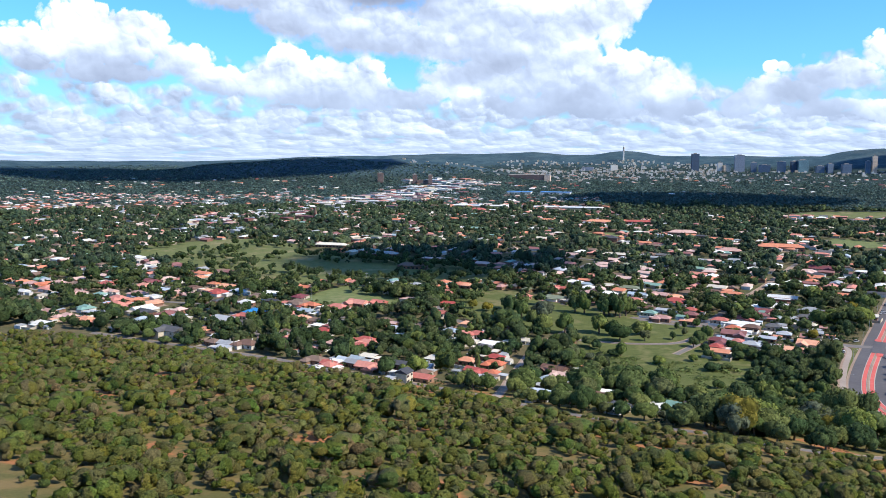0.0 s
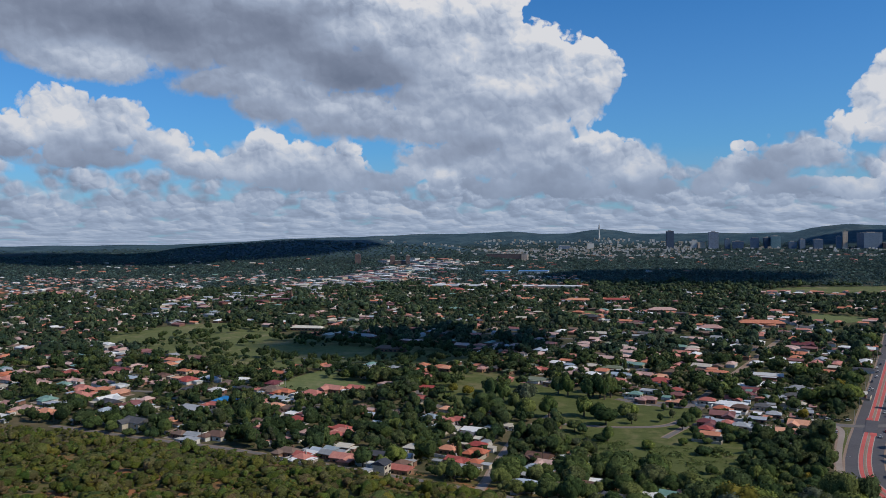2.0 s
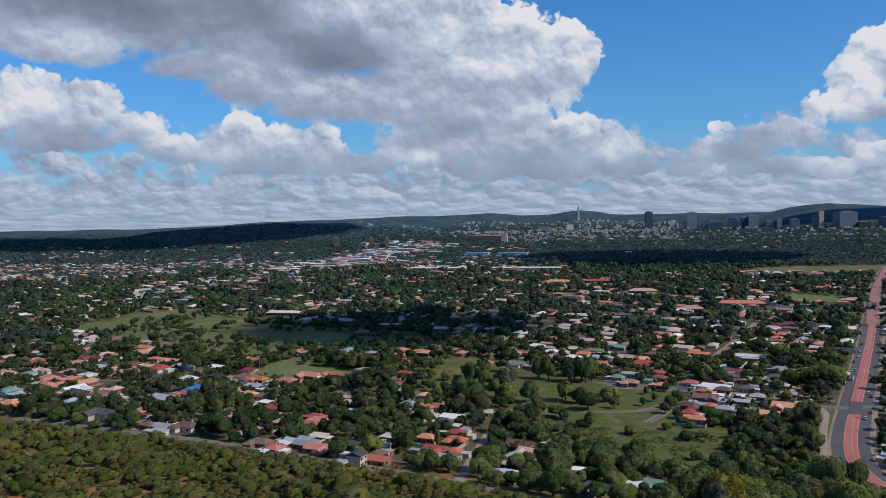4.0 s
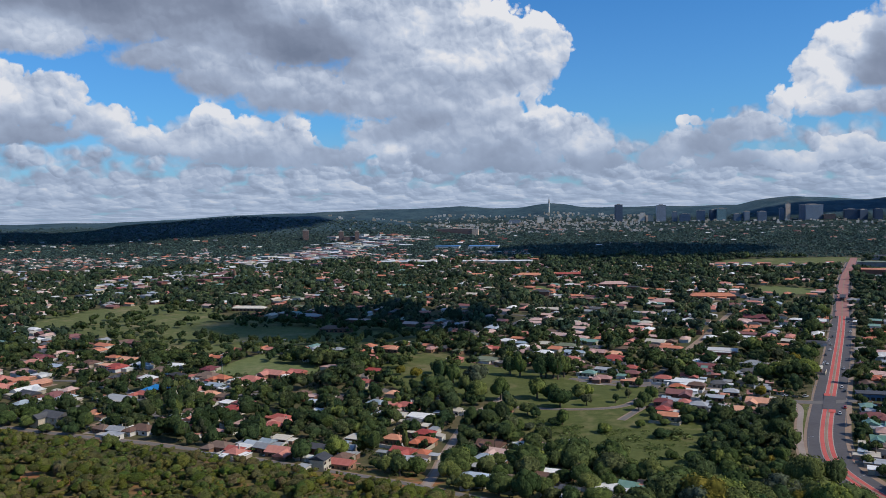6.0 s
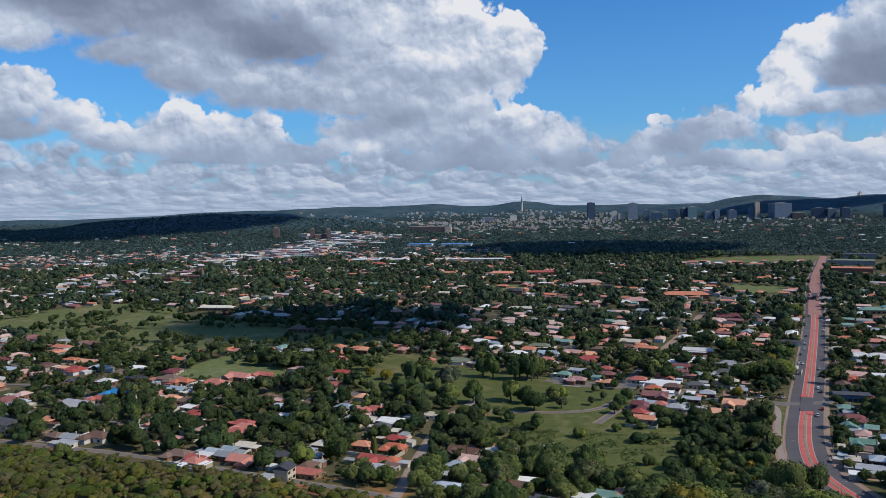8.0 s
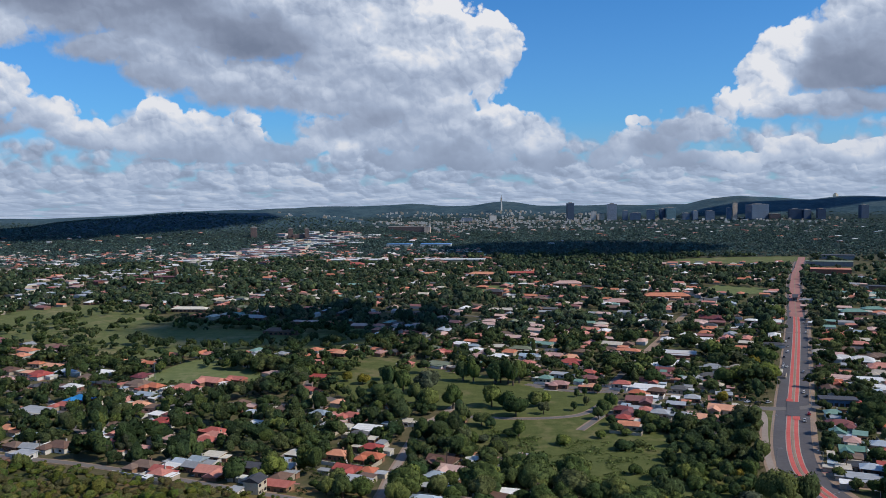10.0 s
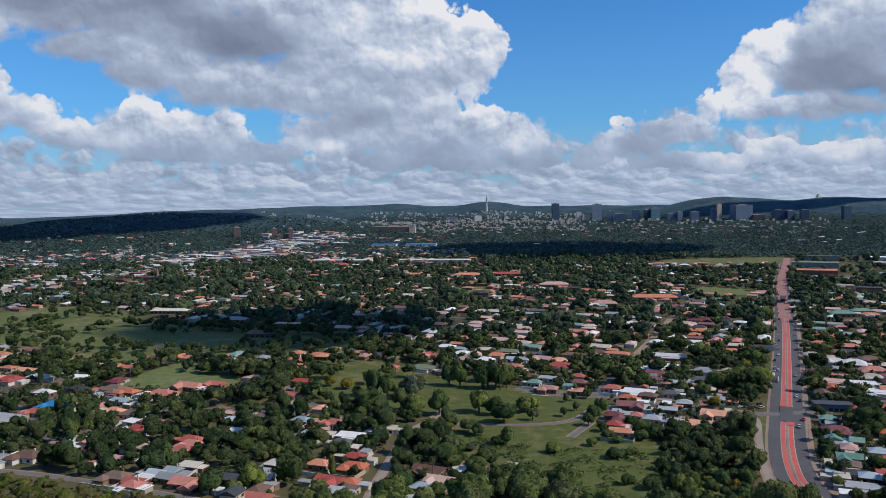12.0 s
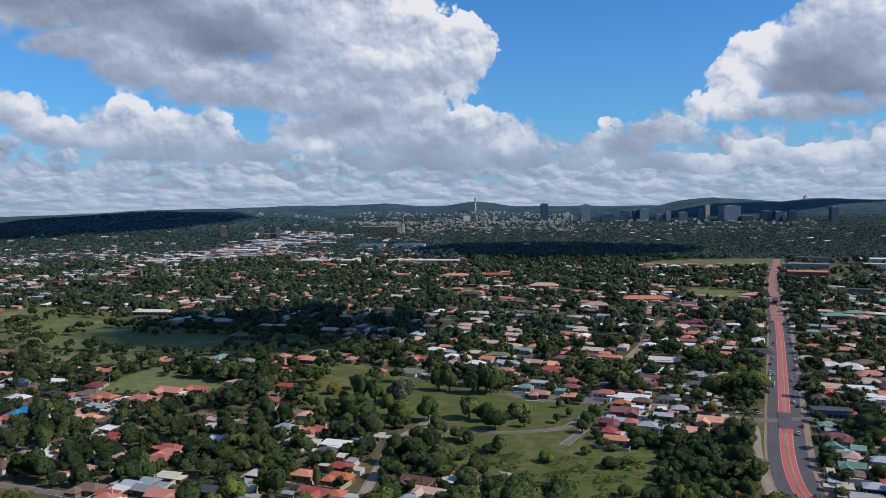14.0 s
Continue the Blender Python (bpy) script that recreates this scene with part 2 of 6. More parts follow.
# lit towards the sun, grey below
white = w.ramp(lit, [(0.0, (0.205, 0.25, 0.36)), (0.25, (0.295, 0.35, 0.48)), (0.50, (0.455, 0.54, 0.71)), (0.75, (0.72, 0.80, 0.95)), (1.0, (1.05, 1.05, 1.08))])
cover = w.span(edge, -0.02, w.math("MULTIPLY_ADD", w.math("SUBTRACT", 1.0, w.math("MULTIPLY", lively, front)), 0.13, 0.06))
seen = w.mix(cover, blue, white)
seen = w.mix(w.span(elevation, 0.0, 17.0, 0.20, 0.0), seen, (0.44, 0.56, 0.76, 1))
seen = w.mix(w.span(elevation, -1.0, 5.5, 0.60, 0.0), seen, (0.44, 0.56, 0.76, 1))
backdrop = w.node("ShaderNodeBackground", {"Color": seen, "Strength": 1.0})
w.put(w.node("ShaderNodeOutputWorld").inputs[0], backdrop.outputs[0])
world.cycles.sampling_method, world.cycles.sample_map_resolution = "MANUAL", 512

# ---------------------------------------------------------------- materials
def material(name, build):
    m = bpy.data.materials.new(name)
    m.use_nodes = True
    m.node_tree.nodes.clear()
    n = Net(m.node_tree)
    shader = build(n)
    n.put(n.node("ShaderNodeOutputMaterial").inputs[0], shader)
    return m


def surface(n, colour, rough=0.8, bump=None, strength=0.4, distance=0.1, metal=0.0, gloss=0.4):
    b = n.node("ShaderNodeBsdfPrincipled", {"Base Color": colour, "Roughness": rough, "Metallic": metal, "Specular IOR Level": gloss})
    if bump is not None:
        n.put(b.inputs["Normal"], n.node("ShaderNodeBump", {"Height": bump, "Strength": strength, "Distance": distance}).outputs[0])
    return b.outputs[0]


def spot(n):
    return n.node("ShaderNodeTexCoord").outputs["Object"]


def mottled(name, dark, light, coarse, fine, rough=0.85, bump=0.3, distance=0.05, vary=0.0):
    """A surface whose colour wanders between two tones at two scales; vary: how far each thing differs from the next."""
    def build(n):
        p = spot(n)
        a, b = n.noise(p, coarse, 4, 0.6), n.noise(p, fine, 5, 0.65)
        f = n.math("ADD", n.math("MULTIPLY", a, 0.6), n.math("MULTIPLY", b, 0.4))
        c = n.mix(n.span(f, 0.36, 0.64), (*dark, 1), (*light, 1))
        if vary:
            r = n.node("ShaderNodeObjectInfo").outputs["Random"]
            hsv = n.node("ShaderNodeHueSaturation", {"Color": c, "Value": n.span(r, 0, 1, 1 - vary, 1 + vary), "Hue": n.span(r, 0, 1, 0.5 - vary * 0.05, 0.5 + vary * 0.05)})
            c = hsv.outputs[0]
        return surface(n, c, rough, b, bump, distance)
    return material(name, build)


def roof_stuff(name, dark, light, pitch, rough=0.7, metal=0.0):
    """Tiles or corrugated sheet: courses of one pitch, sun-bleached patches, dark streaks."""
    def build(n):
        p = spot(n)
        sep = n.node("ShaderNodeSeparateXYZ", {0: p})
        course = n.math("PINGPONG", n.math("MULTIPLY", sep.outputs[2], 1.0), pitch)
        a, b = n.noise(p, 0.35, 4, 0.6), n.noise(n.vec("MULTIPLY", p, (3, 3, 0.6)), 1.2, 5, 0.7)
        f = n.math("ADD", n.math("MULTIPLY", a, 0.55), n.math("MULTIPLY", b, 0.45))
        c = n.mix(n.span(f, 0.35, 0.65), (*dark, 1), (*light, 1))
        r = n.node("ShaderNodeObjectInfo").outputs["Random"]
        c = n.node("ShaderNodeHueSaturation", {"Color": c, "Value": n.span(r, 0, 1, 0.78, 1.2), "Hue": n.span(r, 0, 1, 0.49, 0.51),
                                               "Saturation": n.span(r, 0, 1, 1.1, 0.85)}).outputs[0]
        return surface(n, c, rough, course, 0.5, 0.06, metal)
    return material(name, build)


def leaf_stuff(name, tones, island=True, size=1.0, gain=1.0, spread=0.45):
    """Foliage: one tone for each plant, each spray of leaves a little lighter or darker, some light let through."""
    def build(n):
        p = spot(n)
        spray = n.node("ShaderNodeNewGeometry").outputs["Random Per Island"]
        if island:
            cell = n.node("ShaderNodeTexVoronoi", {"Vector": p, "Scale": 0.12 / size})
            cell.voronoi_dimensions = "2D"
            who = n.node("ShaderNodeSeparateColor", {0: cell.outputs["Color"]}).outputs[0]
        else:
            who = n.node("ShaderNodeObjectInfo").outputs["Random"]
        c = n.ramp(who, [(i / (len(tones) - 1), t) for i, t in enumerate(tones)])
        tuft = n.node("ShaderNodeTexVoronoi", {"Vector": n.vec("ADD", p, n.vec("MULTIPLY", n.noise(p, 1.6 / size, 2, 0.6, 1), (0.6 * size, 0.6 * size, 0.6 * size))), "Scale": 1.25 / size, "Detail": 1.0, "Roughness": 0.6})
        grain = n.math("ADD", n.math("MULTIPLY", n.noise(p, 3.0 / size, 4, 0.75), 0.6), n.math("MULTIPLY", n.noise(p, 0.7 / size, 3, 0.6), 0.4))
        relief = n.math("SUBTRACT", grain, n.math("MULTIPLY", tuft.outputs["Distance"], 0.9))
        value = n.math("MULTIPLY", n.span(spray, 0, 1, (1 - spread) * gain, (1 + spread) * gain), n.span(grain, 0.36, 0.64, 0.45, 1.6))
        c = n.node("ShaderNodeHueSaturation", {"Color": c, "Value": value, "Hue": n.span(spray, 0, 1, 0.508, 0.485)}).outputs[0]
        d = n.node("ShaderNodeBsdfPrincipled", {"Base Color": c, "Roughness": 0.85, "Specular IOR Level": 0.08})
        n.put(d.inputs["Normal"], n.node("ShaderNodeBump", {"Height": relief, "Strength": 1.0, "Distance": 0.9 * size}).outputs[0])
        t = n.node("ShaderNodeBsdfTranslucent", {"Color": c})
        return n.node("ShaderNodeMixShader", {0: 0.12, 1: d.outputs[0], 2: t.outputs[0]}).outputs[0]
    return material(name, build)


def ground_stuff():
    """Veld and garden soil: dry grass, green weeds, patches of red earth on the slope; far woods tinted as by haze."""
    def build(n):
        p = spot(n)
        big, mid, small = n.noise(p, 0.018, 4, 0.6), n.noise(p, 0.09, 5, 0.6), n.noise(p, 0.9, 5, 0.7)
        town = n.mix(n.span(n.math("ADD", n.math("MULTIPLY", big, 0.5), n.math("MULTIPLY", mid, 0.5)), 0.4, 0.6), (0.055, 0.068, 0.028, 1), (0.13, 0.105, 0.062, 1))
        veld = n.mix(n.span(mid, 0.4, 0.6), (0.10, 0.095, 0.035, 1), (0.17, 0.125, 0.055, 1))
        veld = n.mix(n.span(n.noise(n.vec("ADD", p, (31, 7, 0)), 0.035, 5, 0.6), 0.56, 0.62), veld, (0.30, 0.135, 0.062, 1))
        height = n.node("ShaderNodeSeparateXYZ", {0: p}).outputs[2]
        far = n.node("ShaderNodeSeparateXYZ", {0: p}).outputs[1]
        slope = n.math("MULTIPLY", n.span(height, 3.5, 7), n.span(far, 600, 500))
        c = n.mix(slope, town, veld)
        # blue of the hill woods is distance haze put into the base colour
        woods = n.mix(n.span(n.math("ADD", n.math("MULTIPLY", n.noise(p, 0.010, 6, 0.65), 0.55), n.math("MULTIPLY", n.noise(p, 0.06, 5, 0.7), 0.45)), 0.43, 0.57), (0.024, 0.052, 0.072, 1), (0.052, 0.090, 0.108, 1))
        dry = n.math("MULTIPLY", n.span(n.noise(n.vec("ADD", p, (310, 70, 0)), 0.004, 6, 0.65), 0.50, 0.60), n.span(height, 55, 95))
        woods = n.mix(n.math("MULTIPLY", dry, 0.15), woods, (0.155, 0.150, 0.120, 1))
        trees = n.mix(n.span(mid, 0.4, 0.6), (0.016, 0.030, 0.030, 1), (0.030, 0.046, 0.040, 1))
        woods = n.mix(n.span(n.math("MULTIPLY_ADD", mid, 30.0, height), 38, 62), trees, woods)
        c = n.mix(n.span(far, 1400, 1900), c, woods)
        c = n.mix(1.0, c, n.mix(small, (0.7, 0.7, 0.7, 1), (1.3, 1.3, 1.3, 1)), "MULTIPLY")
        return surface(n, c, 0.95, small, 0.5, 0.3, gloss=0.08)
    return material("veld", build)


def lawn_stuff(name, dark, light, worn, wear):
    def build(n):
        p = spot(n)
        big, mid, small = n.noise(p, 0.022, 5, 0.6), n.noise(p, 0.12, 5, 0.65), n.noise(p, 1.6, 4, 0.7)
        c = n.mix(n.span(n.math("ADD", n.math("MULTIPLY", mid, 0.6), n.math("MULTIPLY", small, 0.4)), 0.38, 0.62), (*dark, 1), (*light, 1))
        c = n.mix(n.span(n.math("ADD", n.math("MULTIPLY", big, 0.7), n.math("MULTIPLY", mid, 0.3)), wear, wear + 0.12), c, (*worn, 1))
        return surface(n, c, 0.95, small, 0.6, 0.15, gloss=0.1)
    return material(name, build)


def asphalt_stuff(name, dark, light):
    def build(n):
        p = spot(n)
        a, b, c = n.noise(p, 0.05, 4, 0.6), n.noise(p, 0.5, 5, 0.65), n.noise(p, 6.0, 3, 0.7)
        f = n.math("ADD", n.math("MULTIPLY", a, 0.4), n.math("ADD", n.math("MULTIPLY", b, 0.4), n.math("MULTIPLY", c, 0.2)))
        return surface(n, n.mix(n.span(f, 0.35, 0.65), (*dark, 1), (*light, 1)), 0.85, c, 0.3, 0.02)
    return material(name, build)


def glass_stuff():
    def build(n):
        return n.node("ShaderNodeBsdfPrincipled", {"Base Color": (0.02, 0.025, 0.03, 1), "Roughness": 0.12}).outputs[0]
    return material("window_glass", build)


def banded_stuff(name, wall, glass, storey, bay, share):
    """A far tower's cladding: glazing and spandrel in the rhythm of its storeys and bays."""
    def build(n):
        p = spot(n)
        sep = n.node("ShaderNodeSeparateXYZ", {0: p})
        up = n.math("LESS_THAN", n.math("FRACT", n.math("DIVIDE", sep.outputs[2], storey)), share)
        side = n.math("LESS_THAN", n.math("FRACT", n.math("DIVIDE", n.math("ADD", sep.outputs[0], sep.outputs[1]), bay)), 0.75)
        c = n.mix(n.math("MULTIPLY", up, side), (*wall, 1), (*glass, 1))
        c = n.mix(1.0, c, n.mix(n.noise(p, 0.05, 4), (0.75, 0.75, 0.75, 1), (1.2, 1.2, 1.2, 1)), "MULTIPLY")
        return surface(n, c, 0.5)
    return material(name, build)


VELD = ground_stuff()
LAWN = lawn_stuff("park_grass", (0.064, 0.082, 0.024), (0.112, 0.126, 0.044), (0.165, 0.145, 0.070), 0.52)
PITCH = lawn_stuff("pitch_grass", (0.100, 0.128, 0.050), (0.155, 0.178, 0.075), (0.215, 0.195, 0.110), 0.56)
DRYGRASS = lawn_stuff("parkland_grass", (0.084, 0.106, 0.038), (0.138, 0.150, 0.060), (0.205, 0.182, 0.096), 0.52)
ASPHALT = asphalt_stuff("asphalt", (0.066, 0.062, 0.068), (0.104, 0.098, 0.104))
STREET = asphalt_stuff("old_asphalt", (0.110, 0.102, 0.098), (0.175, 0.160, 0.150))
SERVICE = asphalt_stuff("worn_service_asphalt", (0.23, 0.185, 0.160), (0.33, 0.275, 0.240))
DIRT = asphalt_stuff("bare_earth", (0.20, 0.135, 0.095), (0.33, 0.24, 0.18))
CONCRETE = asphalt_stuff("concrete", (0.28, 0.25, 0.22), (0.40, 0.36, 0.32))
REDLANE = asphalt_stuff("red_lane_coating", (0.42, 0.075, 0.065), (0.56, 0.125, 0.105))
REDPAVE = asphalt_stuff("faded_red_paving", (0.26, 0.115, 0.10), (0.36, 0.18, 0.155))
LINE = asphalt_stuff("road_paint", (0.55, 0.55, 0.53), (0.75, 0.74, 0.70))
GLASS = glass_stuff()
BARK = mottled("bark", (0.07, 0.05, 0.035), (0.16, 0.12, 0.085), 1.5, 9)
METAL = mottled("galvanised_steel", (0.25, 0.26, 0.27), (0.4, 0.41, 0.42), 0.8, 6, 0.5)
RUBBER = mottled("rubber", (0.012, 0.012, 0.012), (0.03, 0.03, 0.03), 2, 20, 0.8)
GREENS = [(0.018, 0.028, 0.014), (0.026, 0.037, 0.015), (0.038, 0.049, 0.018), (0.021, 0.032, 0.017), (0.050, 0.058, 0.021), (0.027, 0.036, 0.019), (0.062, 0.064, 0.025), (0.022, 0.036, 0.018), (0.074, 0.082, 0.024), (0.046, 0.046, 0.028)]
VELDGREENS = [(0.050, 0.062, 0.016), (0.080, 0.087, 0.024), (0.060, 0.076, 0.019), (0.094, 0.088, 0.036), (0.066, 0.070, 0.025), (0.112, 0.098, 0.024), (0.090, 0.076, 0.042), (0.054, 0.070, 0.020), (0.105, 0.080, 0.055), (0.066, 0.098, 0.024), (0.082, 0.072, 0.046), (0.048, 0.070, 0.024), (0.096, 0.066, 0.044), (0.052, 0.080, 0.022), (0.060, 0.078, 0.034)]
LEAF = leaf_stuff("garden_foliage", [(r * 0.94, g * 1.08, b * 0.85) for r, g, b in GREENS], island=False, size=0.22, gain=1.85)
LEAF_FAR = leaf_stuff("suburb_foliage", [(r * 0.90, g * 1.07, b) for r, g, b in GREENS], size=1.0, gain=1.7)
# same greens with blue raised, standing in for mid-distance haze
LEAF_SUBURB_HAZE = leaf_stuff("hazy_street_tree_foliage", [(r * 0.84, g * 1.03, b * 1.4) for r, g, b in GREENS], size=1.0, gain=1.7)
# aerial haze is coloured into these blue-green tones
LEAF_HORIZON_HAZE = leaf_stuff("hazy_distant_foliage", [(0.026, 0.046, 0.044), (0.038, 0.060, 0.052), (0.030, 0.052, 0.052), (0.046, 0.066, 0.056)], size=3.0, gain=2.45)
BUSH = leaf_stuff("bushveld_foliage", [(r * 0.96, g * 1.04, b * 0.75) for r, g, b in VELDGREENS], size=0.5, gain=1.45, spread=0.3)
REED = leaf_stuff("reed_foliage", [(0.052, 0.078, 0.024), (0.074, 0.096, 0.034), (0.046, 0.066, 0.020)], size=0.4, gain=2.3)
YELLOWLEAF = leaf_stuff("yellow_blossom", [(0.125, 0.115, 0.018), (0.160, 0.135, 0.022), (0.110, 0.110, 0.022)], island=False)
GREYLEAF = leaf_stuff("silver_foliage", [(0.055, 0.072, 0.042), (0.075, 0.090, 0.055)], island=False)
ROOFS = {
    "o": roof_stuff("orange_clay_tiles", (0.455, 0.159, 0.086), (0.624, 0.265, 0.150), 0.16),
    "r": roof_stuff("red_roof_tiles", (0.332, 0.088, 0.068), (0.501, 0.166, 0.124), 0.16),
    "e": roof_stuff("maroon_sheet_roof", (0.139, 0.039, 0.041), (0.213, 0.070, 0.070), 0.10),
    "b": roof_stuff("brown_roof_tiles", (0.115, 0.066, 0.048), (0.189, 0.115, 0.082), 0.16),
    "d": roof_stuff("dark_grey_roof", (0.070, 0.070, 0.072), (0.123, 0.123, 0.127), 0.16),
    "k": roof_stuff("slate_roof", (0.037, 0.039, 0.045), (0.070, 0.071, 0.082), 0.16),
    "g": roof_stuff("grey_sheet_roof", (0.254, 0.265, 0.274), (0.396, 0.406, 0.415), 0.08, 0.45),
    "w": roof_stuff("white_sheet_roof", (0.566, 0.566, 0.547), (0.754, 0.754, 0.736), 0.08, 0.5),
    "l": roof_stuff("pale_blue_sheet_roof", (0.295, 0.353, 0.410), (0.426, 0.492, 0.541), 0.08, 0.45),
    "t": roof_stuff("green_sheet_roof", (0.107, 0.213, 0.172), (0.197, 0.328, 0.271), 0.08, 0.5),
    "u": roof_stuff("blue_sheet_roof", (0.033, 0.180, 0.451), (0.066, 0.271, 0.590), 0.08, 0.5),
    "v": roof_stuff("olive_sheet_roof", (0.115, 0.139, 0.082), (0.189, 0.205, 0.131), 0.08, 0.6),
    "p": roof_stuff("faded_pink_roof", (0.369, 0.205, 0.174), (0.512, 0.328, 0.288), 0.16),
    "c": roof_stuff("cream_sheet_roof", (0.424, 0.377, 0.301), (0.584, 0.537, 0.453), 0.08),
}
ROOF_WORDS = {"o": "orange clay tile", "r": "red tile", "e": "maroon sheet metal", "b": "brown tile", "d": "dark grey tile", "k": "slate grey", "g": "grey sheet metal",
              "w": "white sheet metal", "l": "pale blue sheet metal", "t": "green sheet metal", "u": "bright blue sheet metal", "v": "olive green sheet metal",
              "p": "faded pink tile", "c": "cream sheet metal"}
PLASTER = mottled("cream_plaster", (0.336, 0.288, 0.216), (0.480, 0.424, 0.336), 0.5, 4, vary=0.25)
WHITEWALL = mottled("white_plaster", (0.480, 0.464, 0.432), (0.624, 0.608, 0.576), 0.5, 4, vary=0.1)
BRICKWALL = mottled("face_brick", (0.160, 0.080, 0.052), (0.264, 0.144, 0.096), 0.6, 6, vary=0.25)
GREYWALL = mottled("grey_wall", (0.176, 0.176, 0.176), (0.288, 0.288, 0.288), 0.3, 3, vary=0.2)
BLUEWALL = mottled("blue_painted_wall", (0.05, 0.11, 0.20), (0.09, 0.17, 0.28), 0.5, 4)
WALLS = [PLASTER, BRICKWALL, WHITEWALL, PLASTER, BRICKWALL]
WALL_WORDS = ["cream plaster", "brown face brick", "white plaster", "cream plaster", "brown face brick"]

# ---------------------------------------------------------------- lie of the land
SKYLINE = [(-60, 80), (-38.0, 66), (-33.1, 60), (-27.7, 58), (-24.3, 60), (-21.3, 70), (-17.7, 82), (-13.6, 84), (-9.7, 96), (-5.8, 97), (-2.5, 106), (-0.1, 90),
           (2.0, 91), (3.2, 108), (4.0, 114), (5.3, 102), (6.3, 86), (8.9, 83), (12.5, 81), (16.8, 82), (18.3, 114), (20.2, 126), (22.7, 110), (24.5, 101),
           (26.5, 115), (27.8, 117), (29.8, 108), (31.0, 105), (45, 110), (60, 90)]
RIDGE = [(-60, 30), (-38.0, 40), (-30.0, 38), (-27.6, 42), (-26.0, 58), (-24.5, 69), (-20.9, 80), (-17.4, 87), (-13.6, 85), (-9.7, 76), (-7.4, 62), (-4.2, 30), (-1.0, 0)]


def ease(x):
    x = np.clip(x, 0, 1)
    return x * x * (3 - 2 * x)


def land(x, y):
    """Height of the ground: the bush-covered slope under the camera, the plain, a wooded spur and the hills on the horizon."""
    x, y = np.asarray(x, float), np.asarray(y, float)
    foot = 318 - 0.12 * np.clip(x, -300, 60) - 0.6 * np.clip(x - 60, 0, 200)
    d = foot - y
    slope = 0.085 * (d + np.sqrt(d * d + 900))
    slope = np.where(slope > 70, 70 + 10 * np.tanh((slope - 70) / 10), slope)
    r, az = np.hypot(x, y + 50), np.degrees(np.arctan2(x, y + 50))
    hills = np.interp(az, [a for a, _ in SKYLINE], [h for _, h in SKYLINE]) * ease((r - 3950) / 650)
    plain = 14 * ease((r - 3000) / 1300)
    spur = np.interp(az, [a for a, _ in RIDGE], [h for _, h in RIDGE]) * np.exp(-((r - 3300) / 400) ** 2)
    rough = 4 * np.sin(x * 0.011) * np.sin(y * 0.013) * ease((r - 2700) / 600)
    return slope + np.maximum(hills, plain + spur) + rough


def rise(x, y):
    return float(land(x, y))


def mesh_np(name, verts, faces, mat, smooth=False, normals=None):
    """A mesh out of arrays: faces all have the same number of corners. normals: one soft normal for each vertex."""
    verts, faces = np.asarray(verts, np.float32), np.asarray(faces, np.int32)
    me = bpy.data.meshes.new(name)
    k = faces.shape[1]
    me.vertices.add(len(verts)), me.loops.add(faces.size), me.polygons.add(len(faces))
    me.vertices.foreach_set("co", verts.ravel())
    me.loops.foreach_set("vertex_index", faces.ravel())
    me.polygons.foreach_set("loop_start", np.arange(0, faces.size, k, dtype=np.int32))
    me.polygons.foreach_set("use_smooth", np.full(len(faces), smooth or normals is not None))
    me.update(calc_edges=True)
    if normals is not None:
        me.attributes.new("custom_normal", "FLOAT_VECTOR", "POINT").data.foreach_set("vector", np.asarray(normals, np.float32).ravel())
    me.materials.append(mat)
    return me


def part(name, bm, mat, parent=None, label=""):
    me = bpy.data.meshes.new(name)
    bm.to_mesh(me)
    bm.free()
    me.materials.append(mat)
    ob = new(name, me)
    ob.parent = parent
    return tagged(ob, label) if label else ob


def box(bm, x0, x1, y0, y1, z0, z1):
    m = Matrix.Translation(((x0 + x1) / 2, (y0 + y1) / 2, (z0 + z1) / 2)) @ Matrix.Diagonal((x1 - x0, y1 - y0, z1 - z0, 1))
    return bmesh.ops.create_cube(bm, size=1, matrix=m)["verts"]


def boxes(*dims):
    bm = bmesh.new()
    for d in dims:
        box(bm, *d)
    return bm


def tube(bm, p, q, r0, r1, sides=7):
    p, q = Vector(p), Vector(q)
    m = Matrix.Translation((p + q) / 2) @ (q - p).to_track_quat("Z", "Y").to_matrix().to_4x4()
    bmesh.ops.create_cone(bm, cap_ends=True, segments=sides, radius1=r0, radius2=r1, depth=(q - p).length, matrix=m)


def curve_through(points, step=6.0, closed=False):
    """Points along a smooth line through the given ones."""
    p = [np.array(q, float) for q in points]
    n, out = len(p), []
    for i in range(n if closed else n - 1):
        a, b, c, d = (p[(i - 1) % n], p[i], p[(i + 1) % n], p[(i + 2) % n]) if closed else (p[max(i - 1, 0)], p[i], p[i + 1], p[min(i + 2, n - 1)])
        for t in np.arange(0, 1, 1 / max(2, round(np.linalg.norm(c - b) / step))):
            out.append(0.5 * (2 * b + (c - a) * t + (2 * a - 5 * b + 4 * c - d) * t ** 2 + (3 * b - a - 3 * c + d) * t ** 3))
    if not closed:
        out.append(p[-1])
    return np.array(out)


